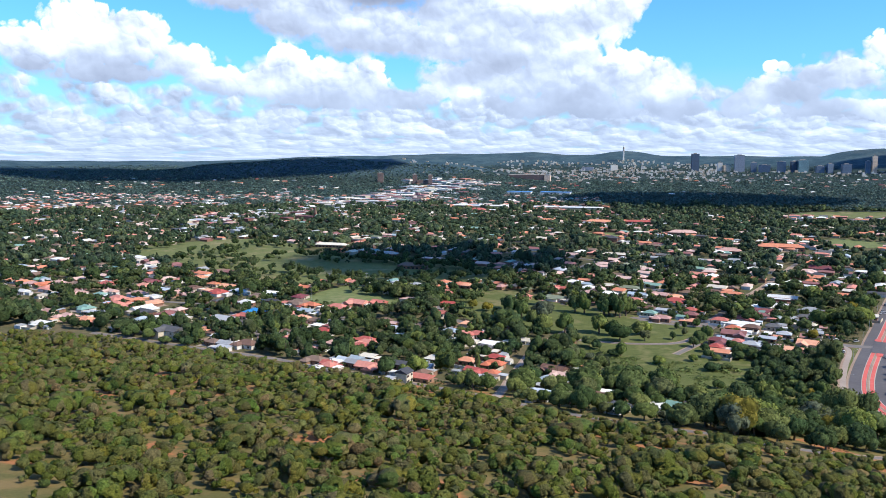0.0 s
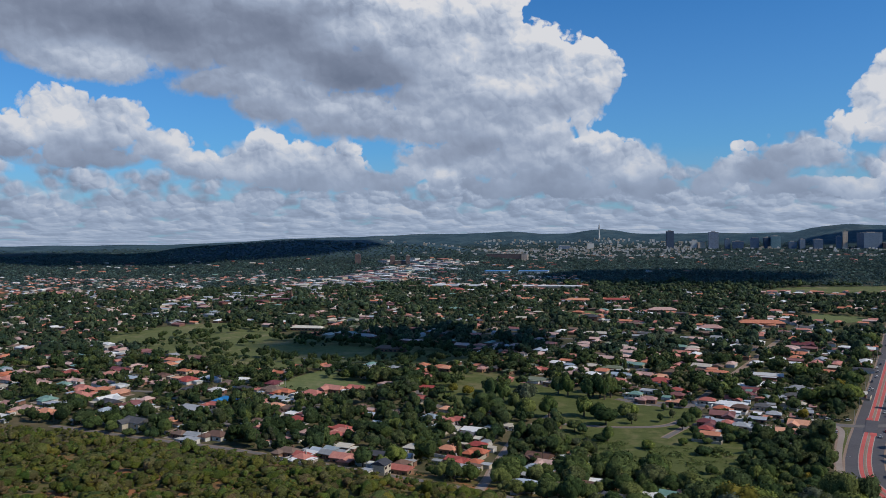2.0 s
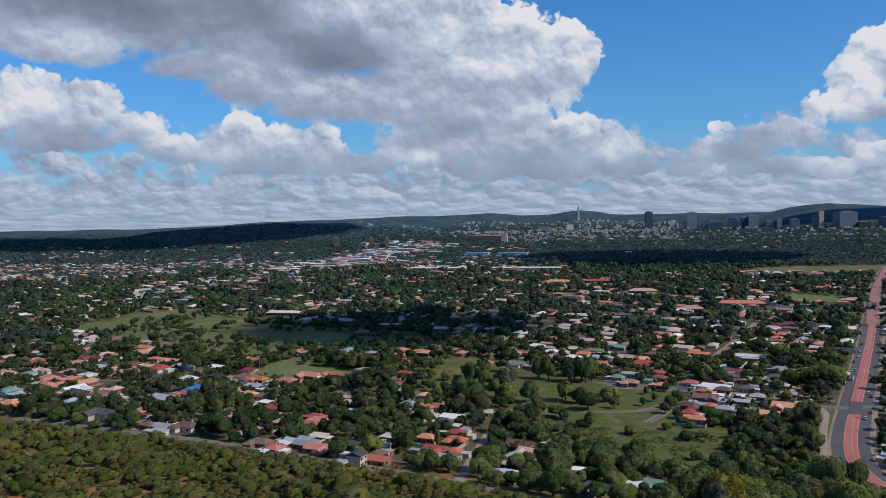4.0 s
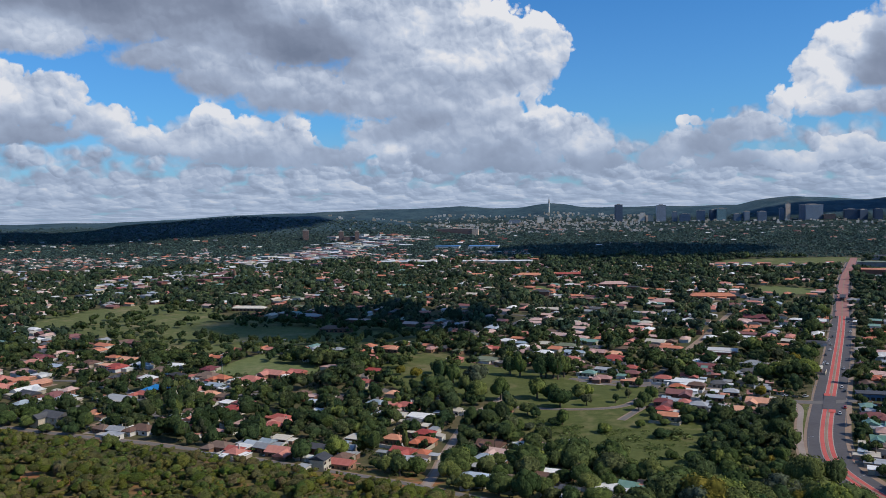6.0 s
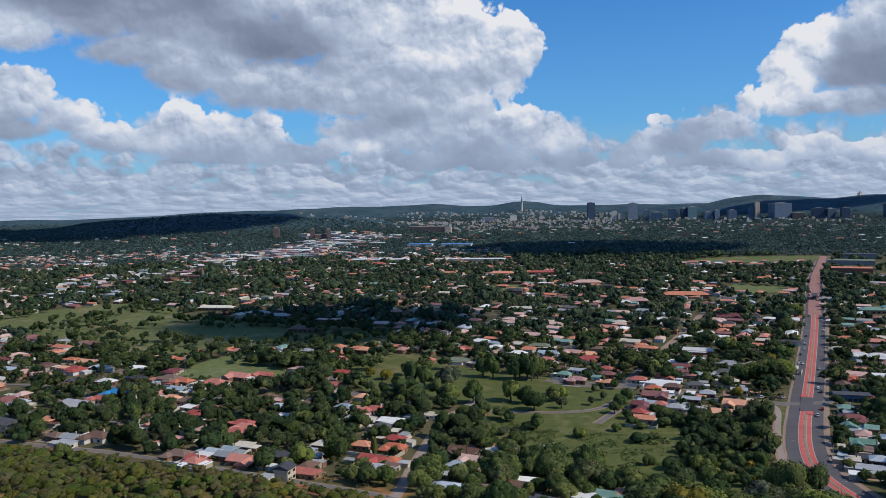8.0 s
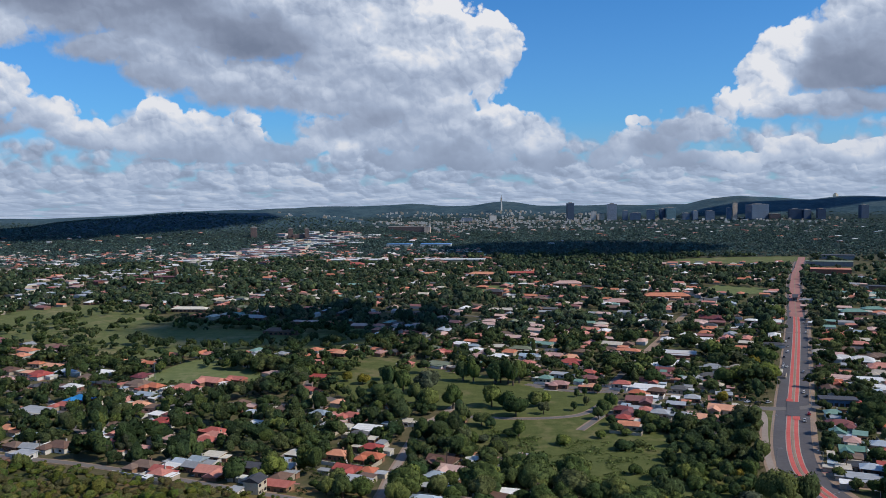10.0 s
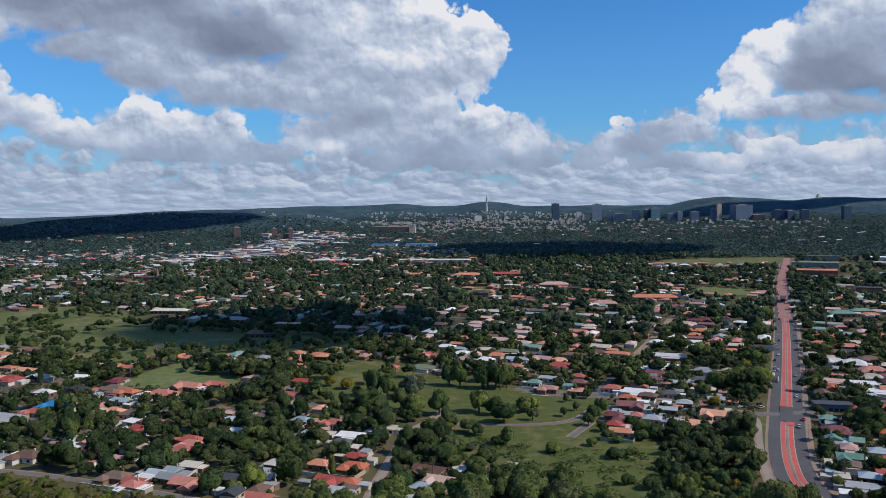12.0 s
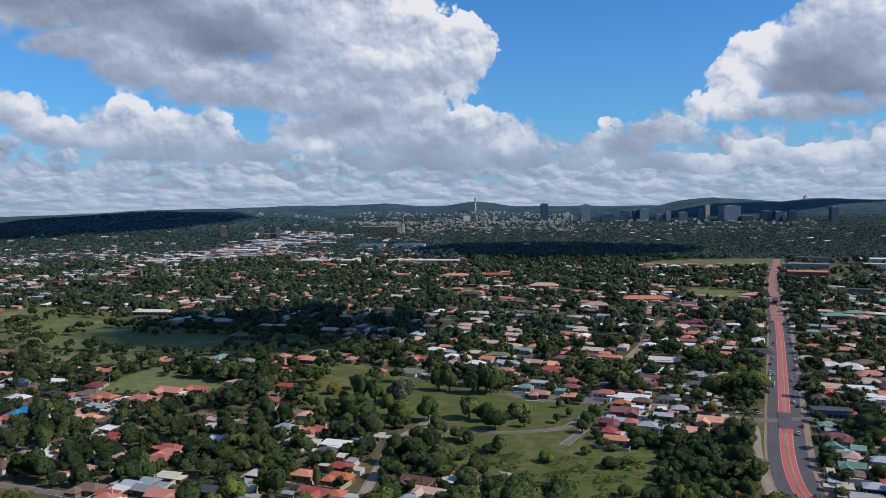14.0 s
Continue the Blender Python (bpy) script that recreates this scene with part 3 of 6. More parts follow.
def ribbon(name, line, left, right, lift, mat, label, category="road", thick=0.12, parent=None):
    """A strip along a line, from left to right of it in metres, lying on the ground with a kerb's thickness."""
    way = np.gradient(line, axis=0)
    way /= np.linalg.norm(way, axis=1)[:, None]
    side = np.stack([way[:, 1], -way[:, 0]], 1)
    a, b = line + side * left, line + side * right
    za, zb = land(a[:, 0], a[:, 1]) + lift, land(b[:, 0], b[:, 1]) + lift
    n = len(line)
    v = np.concatenate([np.column_stack([a, za]), np.column_stack([b, zb]), np.column_stack([a, za - thick - 0.3]), np.column_stack([b, zb - thick - 0.3])])
    i = np.arange(n - 1)
    f = np.concatenate([np.stack([i, n + i, n + i + 1, i + 1], 1), np.stack([i, i + 1, 2 * n + i + 1, 2 * n + i], 1), np.stack([n + i, 3 * n + i, 3 * n + i + 1, n + i + 1], 1)])
    ob = new(name, mesh_np(name, v, f, mat))
    if parent:
        ob.parent = parent
        return ob
    return tagged(ob, label, category, kind="structure")


def patch(name, outline, lift, mat, label, category="lawn"):
    line = curve_through(outline, 8, closed=True)
    bm = bmesh.new()
    top = [bm.verts.new((x, y, rise(x, y) + lift)) for x, y in line]
    face = bm.faces.new(top)
    if face.normal.z < 0 or sum((a.co.x * b.co.y - b.co.x * a.co.y) for a, b in zip(top, top[1:] + top[:1])) < 0:
        face.normal_flip()
    bmesh.ops.triangulate(bm, faces=[face])
    return tagged(part(name, bm, mat), label, category, kind="structure")


def inside(px, py, outline):
    hit = np.zeros(np.shape(px), bool)
    n = len(outline)
    for i in range(n):
        (x0, y0), (x1, y1) = outline[i], outline[(i + 1) % n]
        if y0 != y1:
            hit ^= ((y0 > py) != (y1 > py)) & (px < (x1 - x0) * (py - y0) / (y1 - y0) + x0)
    return hit


def near_line(px, py, line):
    best = np.full(np.shape(px), 1e9)
    for (x0, y0), (x1, y1) in zip(line[:-1], line[1:]):
        l2 = (x1 - x0) ** 2 + (y1 - y0) ** 2 + 1e-9
        t = np.clip(((px - x0) * (x1 - x0) + (py - y0) * (y1 - y0)) / l2, 0, 1)
        best = np.minimum(best, np.hypot(px - x0 - t * (x1 - x0), py - y0 - t * (y1 - y0)))
    return best


# ground: one sheet to the horizon
rings = np.concatenate([np.arange(0, 700, 6.0), np.geomspace(700, 4880, 75)])
bearings = np.radians(np.concatenate([np.arange(-180, -54, 9.0), np.arange(-54, 54, 0.6), np.arange(54, 180, 9.0)]))
rr, bb = np.meshgrid(rings, bearings, indexing="ij")
gx, gy = rr * np.sin(bb), rr * np.cos(bb) - 50
nr, nb = rr.shape
ii, jj = np.meshgrid(np.arange(nr - 1), np.arange(nb), indexing="ij")
quad = np.stack([ii * nb + jj, ii * nb + (jj + 1) % nb, (ii + 1) * nb + (jj + 1) % nb, (ii + 1) * nb + jj], -1).reshape(-1, 4)[:, ::-1]
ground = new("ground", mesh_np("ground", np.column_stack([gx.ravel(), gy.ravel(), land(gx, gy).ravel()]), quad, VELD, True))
tagged(ground, "dry veld, garden soil and haze-tinted wooded hills under the suburb", "ground", kind="structure")

# ---------------------------------------------------------------- roads and open spaces
MAIN = [(733, 1596), (640, 1400), (546, 1203), (475, 1045), (416, 909), (337, 727), (247, 527), (216, 459), (205, 434), (184, 387), (170, 352), (162, 324), (161, 295), (166, 262), (180, 225), (205, 190)]
SIDE = [(176, 452), (184, 443), (185, 427), (170, 388), (158, 355), (149, 325), (143, 300), (140, 270)]
FOOT = [(-330, 400), (-232, 367), (-180, 350), (-130, 326), (-80, 297), (-43, 274), (-10, 247), (22, 225), (58, 212), (100, 205), (135, 215)]
CROSS = [(60, 505), (110, 492), (150, 462), (180, 446), (200, 440), (235, 447), (300, 470), (380, 500)]
HOUSESTREET = [(-30, 262), (-28, 300), (-26, 335), (-15, 410), (-4, 435), (8, 465)]
PARKROAD = [(-4, 435), (31, 427), (56, 426), (79, 433), (97, 458), (111, 487), (122, 512)]
PARKSPUR = [(54, 512), (84, 490), (110, 487)]
STUB = [(73, 401), (92, 432)]
SCHOOL = [(-70, 470), (-95, 505), (-100, 540)]
BACKSTREETS = [[(111, 505), (162, 616), (199, 693), (250, 807), (360, 1040)], [(-40, 640), (40, 820), (130, 1020), (230, 1250)], [(-330, 420), (-160, 470), (-40, 445)],
               [(-360, 520), (-230, 500), (-120, 460)], [(330, 700), (200, 760), (20, 840), (-160, 920)], [(470, 1040), (330, 1090), (100, 1190)],
               [(-420, 600), (-330, 560), (-200, 400)], [(300, 470), (420, 690), (583, 968), (677, 1172), (792, 1435)]]
TRACKS = [[(342, 874), (391, 970)], [(342, 997), (391, 1103)], [(150, 590), (199, 693), (250, 807)]]
PARK = [(-84, 627), (-40, 606), (43, 528), (104, 500), (106, 457), (100, 420), (130, 370), (138, 325), (130, 285), (110, 262), (88, 275), (72, 302), (45, 330), (8, 380), (10, 440), (-40, 462), (-64, 478), (-85, 520), (-95, 600)]
FIELD = [(-222, 540), (-212, 604), (-196, 616), (-150, 574), (-140, 536), (-180, 528)]
GOLF = [(-560, 830), (-520, 930), (-447, 985), (-380, 950), (-310, 850), (-200, 812), (-95, 770), (-60, 690), (-95, 640), (-153, 640), (-240, 628), (-290, 630), (-400, 712), (-480, 760)]
KICKABOUT = [(348, 995), (389, 1103), (437, 1063), (424, 1010)]
VLEI = [(430, 1500), (500, 1600), (640, 1620), (735, 1600), (690, 1500), (560, 1470)]
OPEN = [PARK, FIELD, GOLF, KICKABOUT, VLEI]

main = curve_through(MAIN, 7)
ribbon("verge_strip", main, -12.4, 10.9, 0.07, DIRT, "bare reddish earth verge along the main road", "verge")
ribbon("main_road", main, -9.2, 9.4, 0.14, ASPHALT, "wide dark asphalt dual carriageway with bus lanes", "road")
ribbon("bus_lane_marking", main, -3.4, 3.4, 0.20, CONCRETE, "pale concrete kerb strip round the bus lanes", "kerb")
ribbon("bus_lane", main, -2.95, -0.95, 0.26, REDLANE, "bright red coated bus lane", "bus lane")
ribbon("bus_lane", main, 0.95, 2.95, 0.26, REDLANE, "bright red coated bus lane", "bus lane")
ribbon("median", main, -0.6, 0.6, 0.36, DIRT, "raised earth and concrete median between bus lanes", "median")
far_end = curve_through(MAIN[:5] + [(368, 798)], 7)
ribbon("bus_station_paving", far_end, -6.5, 6.5, 0.30, REDPAVE, "faded red paving of the far bus lanes", "bus lane")
ribbon("junction", curve_through([(214, 455), (205, 434), (200, 423)], 3), -3.6, 3.6, 0.42, ASPHALT, "plain asphalt junction across the bus lanes", "road")
for a, b, off in (((217, 461), (214, 455), 1.9), ((200, 423), (197, 416), -1.9)):
    ribbon("stop_box", np.array([a, b], float), off - 1.9, off + 1.9, 0.44, REDLANE, "red painted stop box at the junction", "road marking")
side_line = curve_through(SIDE, 4)
ribbon("service_road", side_line, -1.4, 1.7, 0.20, SERVICE, "faded grey service road beside the main road", "road")
ribbon("footpath", side_line, 1.7, 3.0, 0.16, DIRT, "trodden earth footpath beside the service road", "path")
near_main = curve_through(MAIN[8:], 5)
ribbon("grass_strip", near_main, 10.9, 14.6, 0.06, LAWN, "mown grass strip between main road and service road", "verge")
LINES = [(main, 13.5)]
for points, half, mat, words in ((FOOT, 2.1, STREET, "narrow asphalt street along the foot of the bush slope"), (CROSS, 3.6, STREET, "asphalt cross street at the junction"),
                                 (HOUSESTREET, 1.7, SERVICE, "faded asphalt street between gardens and park"), (PARKROAD, 1.6, STREET, "grey asphalt lane curving through the park"),
                                 (PARKSPUR, 2.2, STREET, "grey asphalt spur at the park's far edge"), (STUB, 1.7, STREET, "short asphalt parking apron in the grass"),
                                 (SCHOOL, 2.5, STREET, "short asphalt lane to the school")):
    line = curve_through(points, 5)
    ribbon("shoulder", line, -half - 1.3, half + 0.7, 0.10, DIRT, "worn earth shoulder of the street", "verge")
    ribbon("street", line, -half, half, 0.17, mat, words, "street")
    LINES.append((line, half + (4.5 if points in (FOOT, HOUSESTREET) else 2.2)))
LINES.append((side_line, 5))
for points in BACKSTREETS:
    line = curve_through(points, 12)
    ribbon("street", line, -2.6, 2.6, 0.2, STREET, "straight suburban street between gardens", "street")
    LINES.append((line, 3.6))
for points in TRACKS:
    line = curve_through(points, 12)
    ribbon("track", line, -3.0, 3.0, 0.24, DIRT, "pale earth track between the gardens", "track")
    LINES.append((line, 8.0))
patch("park_lawn", PARK, 0.05, LAWN, "rough green park lawn with worn patches")
patch("sports_field", FIELD, 0.25, PITCH, "mown pale green school sports field", "sports field")
patch("golf_lawn", GOLF, 0.25, DRYGRASS, "open green parkland with dry patches")
patch("playing_field", KICKABOUT, 0.25, PITCH, "small mown green playing field", "sports field")
patch("open_veld", VLEI, 0.25, DRYGRASS, "open yellowish green veld beside the road", "grassland")


# ---------------------------------------------------------------- houses
def hip_roof(w, d, z, pitch, over=0.6, thick=0.22, cut=1.0):
    """A roof with four slopes (cut 1) or two (cut 0), with eaves."""
    bm = bmesh.new()
    a, b = w / 2 + over, d / 2 + over
    top = z + (b if a > b else a) * pitch
    r = max(a - b * cut, 0.05 if cut else a)
    low = [bm.verts.new(p) for p in ((-a, -b, z - thick), (a, -b, z - thick), (a, b, z - thick), (-a, b, z - thick))]
    eave = [bm.verts.new(p) for p in ((-a, -b, z), (a, -b, z), (a, b, z), (-a, b, z))]
    ridge = [bm.verts.new((-r, 0, top)), bm.verts.new((r, 0, top))]
    bm.faces.new(low[::-1])
    for i in range(4):
        bm.faces.new((low[i], low[(i + 1) % 4], eave[(i + 1) % 4], eave[i]))
    bm.faces.new((eave[0], eave[1], ridge[1], ridge[0]))
    bm.faces.new((eave[1], eave[2], ridge[1]))
    bm.faces.new((eave[2], eave[3], ridge[0], ridge[1]))
    bm.faces.new((eave[3], eave[0], ridge[0]))
    return bm


def flat_roof(w, d, z):
    bm = boxes((-w / 2 - 0.4, w / 2 + 0.4, -d / 2 - 0.4, d / 2 + 0.4, z, z + 0.25))
    for v in bm.verts:
        v.co.z += 0.05 * v.co.y
    return bm


def merge(bm, other, m=Matrix.Identity(4)):
    me = bpy.data.meshes.new("joined")
    other.transform(m)
    other.to_mesh(me)
    other.free()
    bm.from_mesh(me)
    bpy.data.meshes.remove(me)
    return bm


HOUSES = [(238, 447, 13)]  # the corner shop's plot is kept clear


def house(x, y, w, code, turn, storeys=1):
    """A suburban house: walls, roof, windows, door, at times a wing and a chimney."""
    colour, form = code[0], code[1]
    w = w * 0.9
    rnd = random.Random(int(x * 13 + y * 7))
    d = min(max(7.0, w * (0.62 if form != "f" else 0.55)), 13.0)
    h = 2.9 * storeys + (0.3 if form != "f" else 0.0)
    k = rnd.randrange(5)
    ob = new("house")
    ob.matrix_basis = pose(x, y, rise(x, y) - 0.1, 0, 0, turn)
    walls = boxes((-w / 2, w / 2, -d / 2, d / 2, -1.0, h))
    roof = flat_roof(w, d, h) if form == "f" else hip_roof(w, d, h, 0.48 if form == "h" else 0.42, cut=1.0 if form == "h" else 0.0)
    if w > 11 and form != "f":
        ww, wd, sx = w * 0.45, d * 0.55, rnd.choice((-1, 1))
        shift = Matrix.Translation((sx * (w / 2 - ww / 2), -d / 2 - wd * 0.25, 0)) @ Matrix.Rotation(math.pi / 2, 4, "Z")
        merge(walls, boxes((-wd / 2 - 1, wd / 2 + 1, -ww / 2, ww / 2, -1.0, h - 0.02)), shift)
        merge(roof, hip_roof(wd + 2, ww, h - 0.01, 0.46, cut=1.0 if form == "h" else 0.0), shift)
    elif w > 12:
        merge(walls, boxes((-w * 0.18, w * 0.30, -d / 2 - 3.2, -d / 2, -1.0, h - 0.5)))
        merge(roof, flat_roof(w * 0.5, 3.6, h - 0.5), Matrix.Translation((w * 0.06, -d / 2 - 1.6, 0)))
    if storeys == 1 and rnd.random() < 0.75:
        # a lean-to veranda or garage against one end
        gw, gd, side = rnd.uniform(3.5, 6.5), d * rnd.uniform(0.5, 0.8), rnd.choice((-1, 1))
        gx = side * (w / 2 + gw / 2 - 0.05)
        merge(walls, boxes((gx - gw / 2, gx + gw / 2, -gd / 2, gd / 2, -1.0, h - 0.55)))
        lean = boxes((gx - gw / 2 - 0.3, gx + gw / 2 + 0.3, -gd / 2 - 0.5, gd / 2 + 0.3, h - 0.55, h - 0.4))
        part("lean_to_roof", lean, ROOFS[rnd.choice((colour, colour, "w", "g", "c"))], ob)
    if rnd.random() < 0.65:
        yx, yy = rnd.uniform(2.5, 6), rnd.uniform(3, 7)
        part("paved_yard", boxes((-w / 2 - yx, w * rnd.uniform(0.2, 0.7), -d / 2 - yy, d / 2 + 1, -0.3, 0.2)), rnd.choice((CONCRETE, DIRT, SERVICE, REDPAVE, DIRT)), ob)
    part("wall", walls, WALLS[k], ob)
    part("roof", roof, ROOFS[colour], ob)
    front = -d / 2 - 0.04
    for s in range(storeys):
        z = 0.9 + 2.9 * s
        for i in (-1, 1):
            part("window", boxes((i * w * 0.30 - 0.9, i * w * 0.30 + 0.9, front, front + 0.08, z, z + 1.25)), GLASS, ob)
        part("window", boxes((w / 2 - 0.04, w / 2 + 0.04, -1.2, 0.6, z, z + 1.2)), GLASS, ob)
    part("door", boxes((-0.5, 0.5, front, front + 0.09, 0.05, 2.1)), BARK, ob)
    if form != "f" and rnd.random() < 0.4:
        part("chimney", boxes((w * 0.2, w * 0.2 + 0.7, 0.6, 1.3, h, h + d * 0.22 + 1.1)), WALLS[k], ob)
    kind = {"h": "hipped", "g": "gabled", "f": "flat"}[form]
    size = "low" if storeys == 1 else "two-storey"
    tagged(ob, f"{size} {WALL_WORDS[k]} house with {kind} {ROOF_WORDS[colour]} roof", "house", "suburban houses")
    HOUSES.append((x, y, max(w, d) * 0.62))
    return ob


PLOTS = [
    [(28, 252, 9, "kf"), (59, 254, 7, "tg"), (45, 261, 8, "wf"), (54, 264, 7, "tg"), (6, 272, 7, "bh"), (-9, 273, 15, "lh"), (18, 282, 10, "bf"), (24, 289, 10, "wf"), (-82, 298, 8, "kg"), (-7, 302, 12, "gf"), (-73, 303, 12, "rg"), (-43, 314, 7, "gf"), (184, 316, 14, "gf"), (-5, 318, 11, "lh"), (-132, 325, 9, "rh"), (-89, 325, 9, "kg"), (194, 327, 10, "lh"), (-37, 327, 7, "oh"), (182, 329, 7, "cf"), (-109, 329, 16, "rg"), (2, 329, 13, "pg"), (-47, 331, 13, "rg"), (-134, 331, 8, "rg"), (190, 332, 10, "kf")],
    [(-78, 337, 12, "gg"), (-132, 337, 9, "wf"), (-121, 338, 9, "gg"), (-145, 340, 14, "bh"), (-129, 344, 7, "lg"), (-3, 344, 15, "bg"), (195, 344, 10, "bf"), (11, 345, 7, "wf"), (-122, 348, 7, "lg"), (-38, 351, 13, "oh"), (199, 354, 13, "tg"), (-55, 356, 11, "oh"), (-117, 357, 11, "cf"), (-76, 357, 10, "ch"), (217, 361, 10, "lh"), (-215, 363, 12, "gf"), (-39, 366, 11, "rh"), (-217, 374, 11, "gg"), (-203, 376, 16, "bh"), (-227, 377, 10, "bh"), (-135, 377, 11, "bh"), (216, 379, 7, "tg"), (206, 383, 7, "tg"), (-128, 383, 11, "rh")],
    [(-149, 387, 7, "ph"), (-190, 388, 13, "wf"), (-48, 390, 11, "dh"), (-126, 391, 14, "rh"), (-266, 395, 19, "dg"), (-229, 395, 17, "lf"), (-191, 396, 9, "wf"), (-183, 396, 7, "rg"), (215, 398, 15, "eh"), (-129, 399, 14, "rh"), (-107, 400, 9, "gf"), (100, 402, 12, "og"), (-45, 403, 16, "wf"), (-66, 408, 13, "gf"), (-177, 409, 7, "wf"), (149, 412, 16, "og"), (-187, 413, 13, "bg"), (-109, 415, 11, "wf"), (-25, 416, 8, "cf"), (100, 416, 8, "rh"), (222, 420, 10, "th"), (-164, 420, 15, "rh"), (105, 425, 12, "eh"), (124, 426, 11, "gh")],
    [(-56, 427, 14, "rh"), (163, 433, 17, "og"), (117, 433, 7, "rh"), (104, 434, 11, "eh"), (-76, 434, 12, "lh"), (-162, 436, 13, "eh"), (112, 437, 9, "gf"), (-175, 439, 10, "wf"), (-119, 439, 7, "lf"), (265, 442, 11, "rh"), (-110, 443, 8, "rh"), (-101, 445, 9, "bh"), (253, 445, 14, "rh"), (-255, 450, 25, "gf"), (-182, 453, 12, "bh"), (119, 456, 17, "eg"), (-69, 459, 8, "oh"), (153, 459, 10, "gh"), (-194, 461, 13, "oh"), (-242, 462, 13, "rh"), (-208, 471, 7, "rg"), (247, 476, 15, "bg"), (-238, 478, 16, "uh"), (133, 489, 22, "wf")],
    [(97, 492, 9, "oh"), (-94, 495, 13, "rg"), (257, 495, 15, "og"), (76, 501, 13, "ph"), (-179, 503, 20, "rh"), (138, 506, 13, "rg"), (99, 517, 12, "eh"), (69, 519, 10, "th"), (152, 525, 14, "ef"), (-168, 525, 19, "rg"), (-151, 529, 14, "rg"), (202, 531, 13, "rh"), (80, 533, 13, "gf"), (102, 535, 10, "rh"), (70, 537, 10, "bh"), (-372, 538, 15, "ph"), (155, 538, 15, "ef"), (-262, 541, 16, "bh"), (316, 541, 18, "rh"), (159, 544, 15, "ef"), (64, 557, 12, "ph"), (161, 558, 17, "wf"), (-259, 561, 14, "wf"), (-363, 561, 18, "lf")],
    [(-289, 563, 13, "lh"), (172, 567, 24, "wf"), (61, 571, 13, "rh"), (-387, 574, 19, "rh"), (30, 575, 9, "th"), (-31, 575, 10, "rh"), (-6, 575, 20, "vf"), (334, 579, 15, "bh"), (131, 588, 13, "pf"), (-235, 589, 12, "og"), (-249, 594, 17, "og"), (-328, 595, 12, "oh"), (66, 601, 19, "lf"), (-266, 602, 11, "oh"), (187, 604, 30, "wf"), (135, 607, 14, "pf"), (-371, 612, 11, "rh"), (-325, 627, 13, "rh"), (-359, 630, 15, "oh"), (328, 645, 14, "oh"), (381, 646, 19, "kf"), (347, 675, 19, "oh"), (297, 712, 17, "og"), (285, 720, 17, "wf")],
    [(274, 781, 28, "eg"), (285, 866, 24, "gf"), (279, 953, 30, "og"), (135, 419, 10, "gh"), (147, 394, 12, "ph"), (139, 446, 12, "gf"), (136, 478, 12, "bh"), (152, 483, 11, "dh"), (176, 468, 11, "gf"),
     (178, 492, 12, "ch"), (122, 474, 10, "oh"), (184, 520, 12, "dh"), (168, 512, 11, "gf"), (118, 500, 12, "rh"), (196, 548, 14, "gh"), (214, 545, 12, "ch")],
]
for row in PLOTS:
    for x, y, w, code in row:
        rnd = random.Random(int(x * 3 + y))
        turn = -22 + rnd.uniform(-6, 6) + (90 if rnd.random() < 0.12 and w < 16 else 0)
        house(x, y, w, code, turn, 2 if code in ("dg", "kg") else 1)

# ---------------------------------------------------------------- trees and bush
def lumpy_shape(level, seed, lobes=9):
    """A flattened mass of radius about 1 with bulging lobes. Returns vertices and triangles."""
    rng = np.random.default_rng(seed)
    bm = bmesh.new()
    bmesh.ops.create_icosphere(bm, subdivisions=level, radius=1)
    v = np.array([p.co[:] for p in bm.verts])
    f = np.array([[q.index for q in p.verts] for p in bm.faces])
    bm.free()
    dirs = rng.normal(size=(lobes, 3))
    dirs[:, 2] = np.abs(dirs[:, 2]) * 0.8 - 0.15
    dirs /= np.linalg.norm(dirs, axis=1)[:, None]
    size = rng.uniform(0.75, 1.15, lobes)
    bump = np.max(np.clip((v @ dirs.T - 0.55) / 0.45, 0, 1) ** 0.6 * size, axis=1)
    v = v * (0.60 + 0.42 * bump + rng.uniform(-0.07, 0.07, len(v)))[:, None]
    v[:, 2] = np.where(v[:, 2] < 0, v[:, 2] * 0.55, v[:, 2] * 0.88)
    return v, f


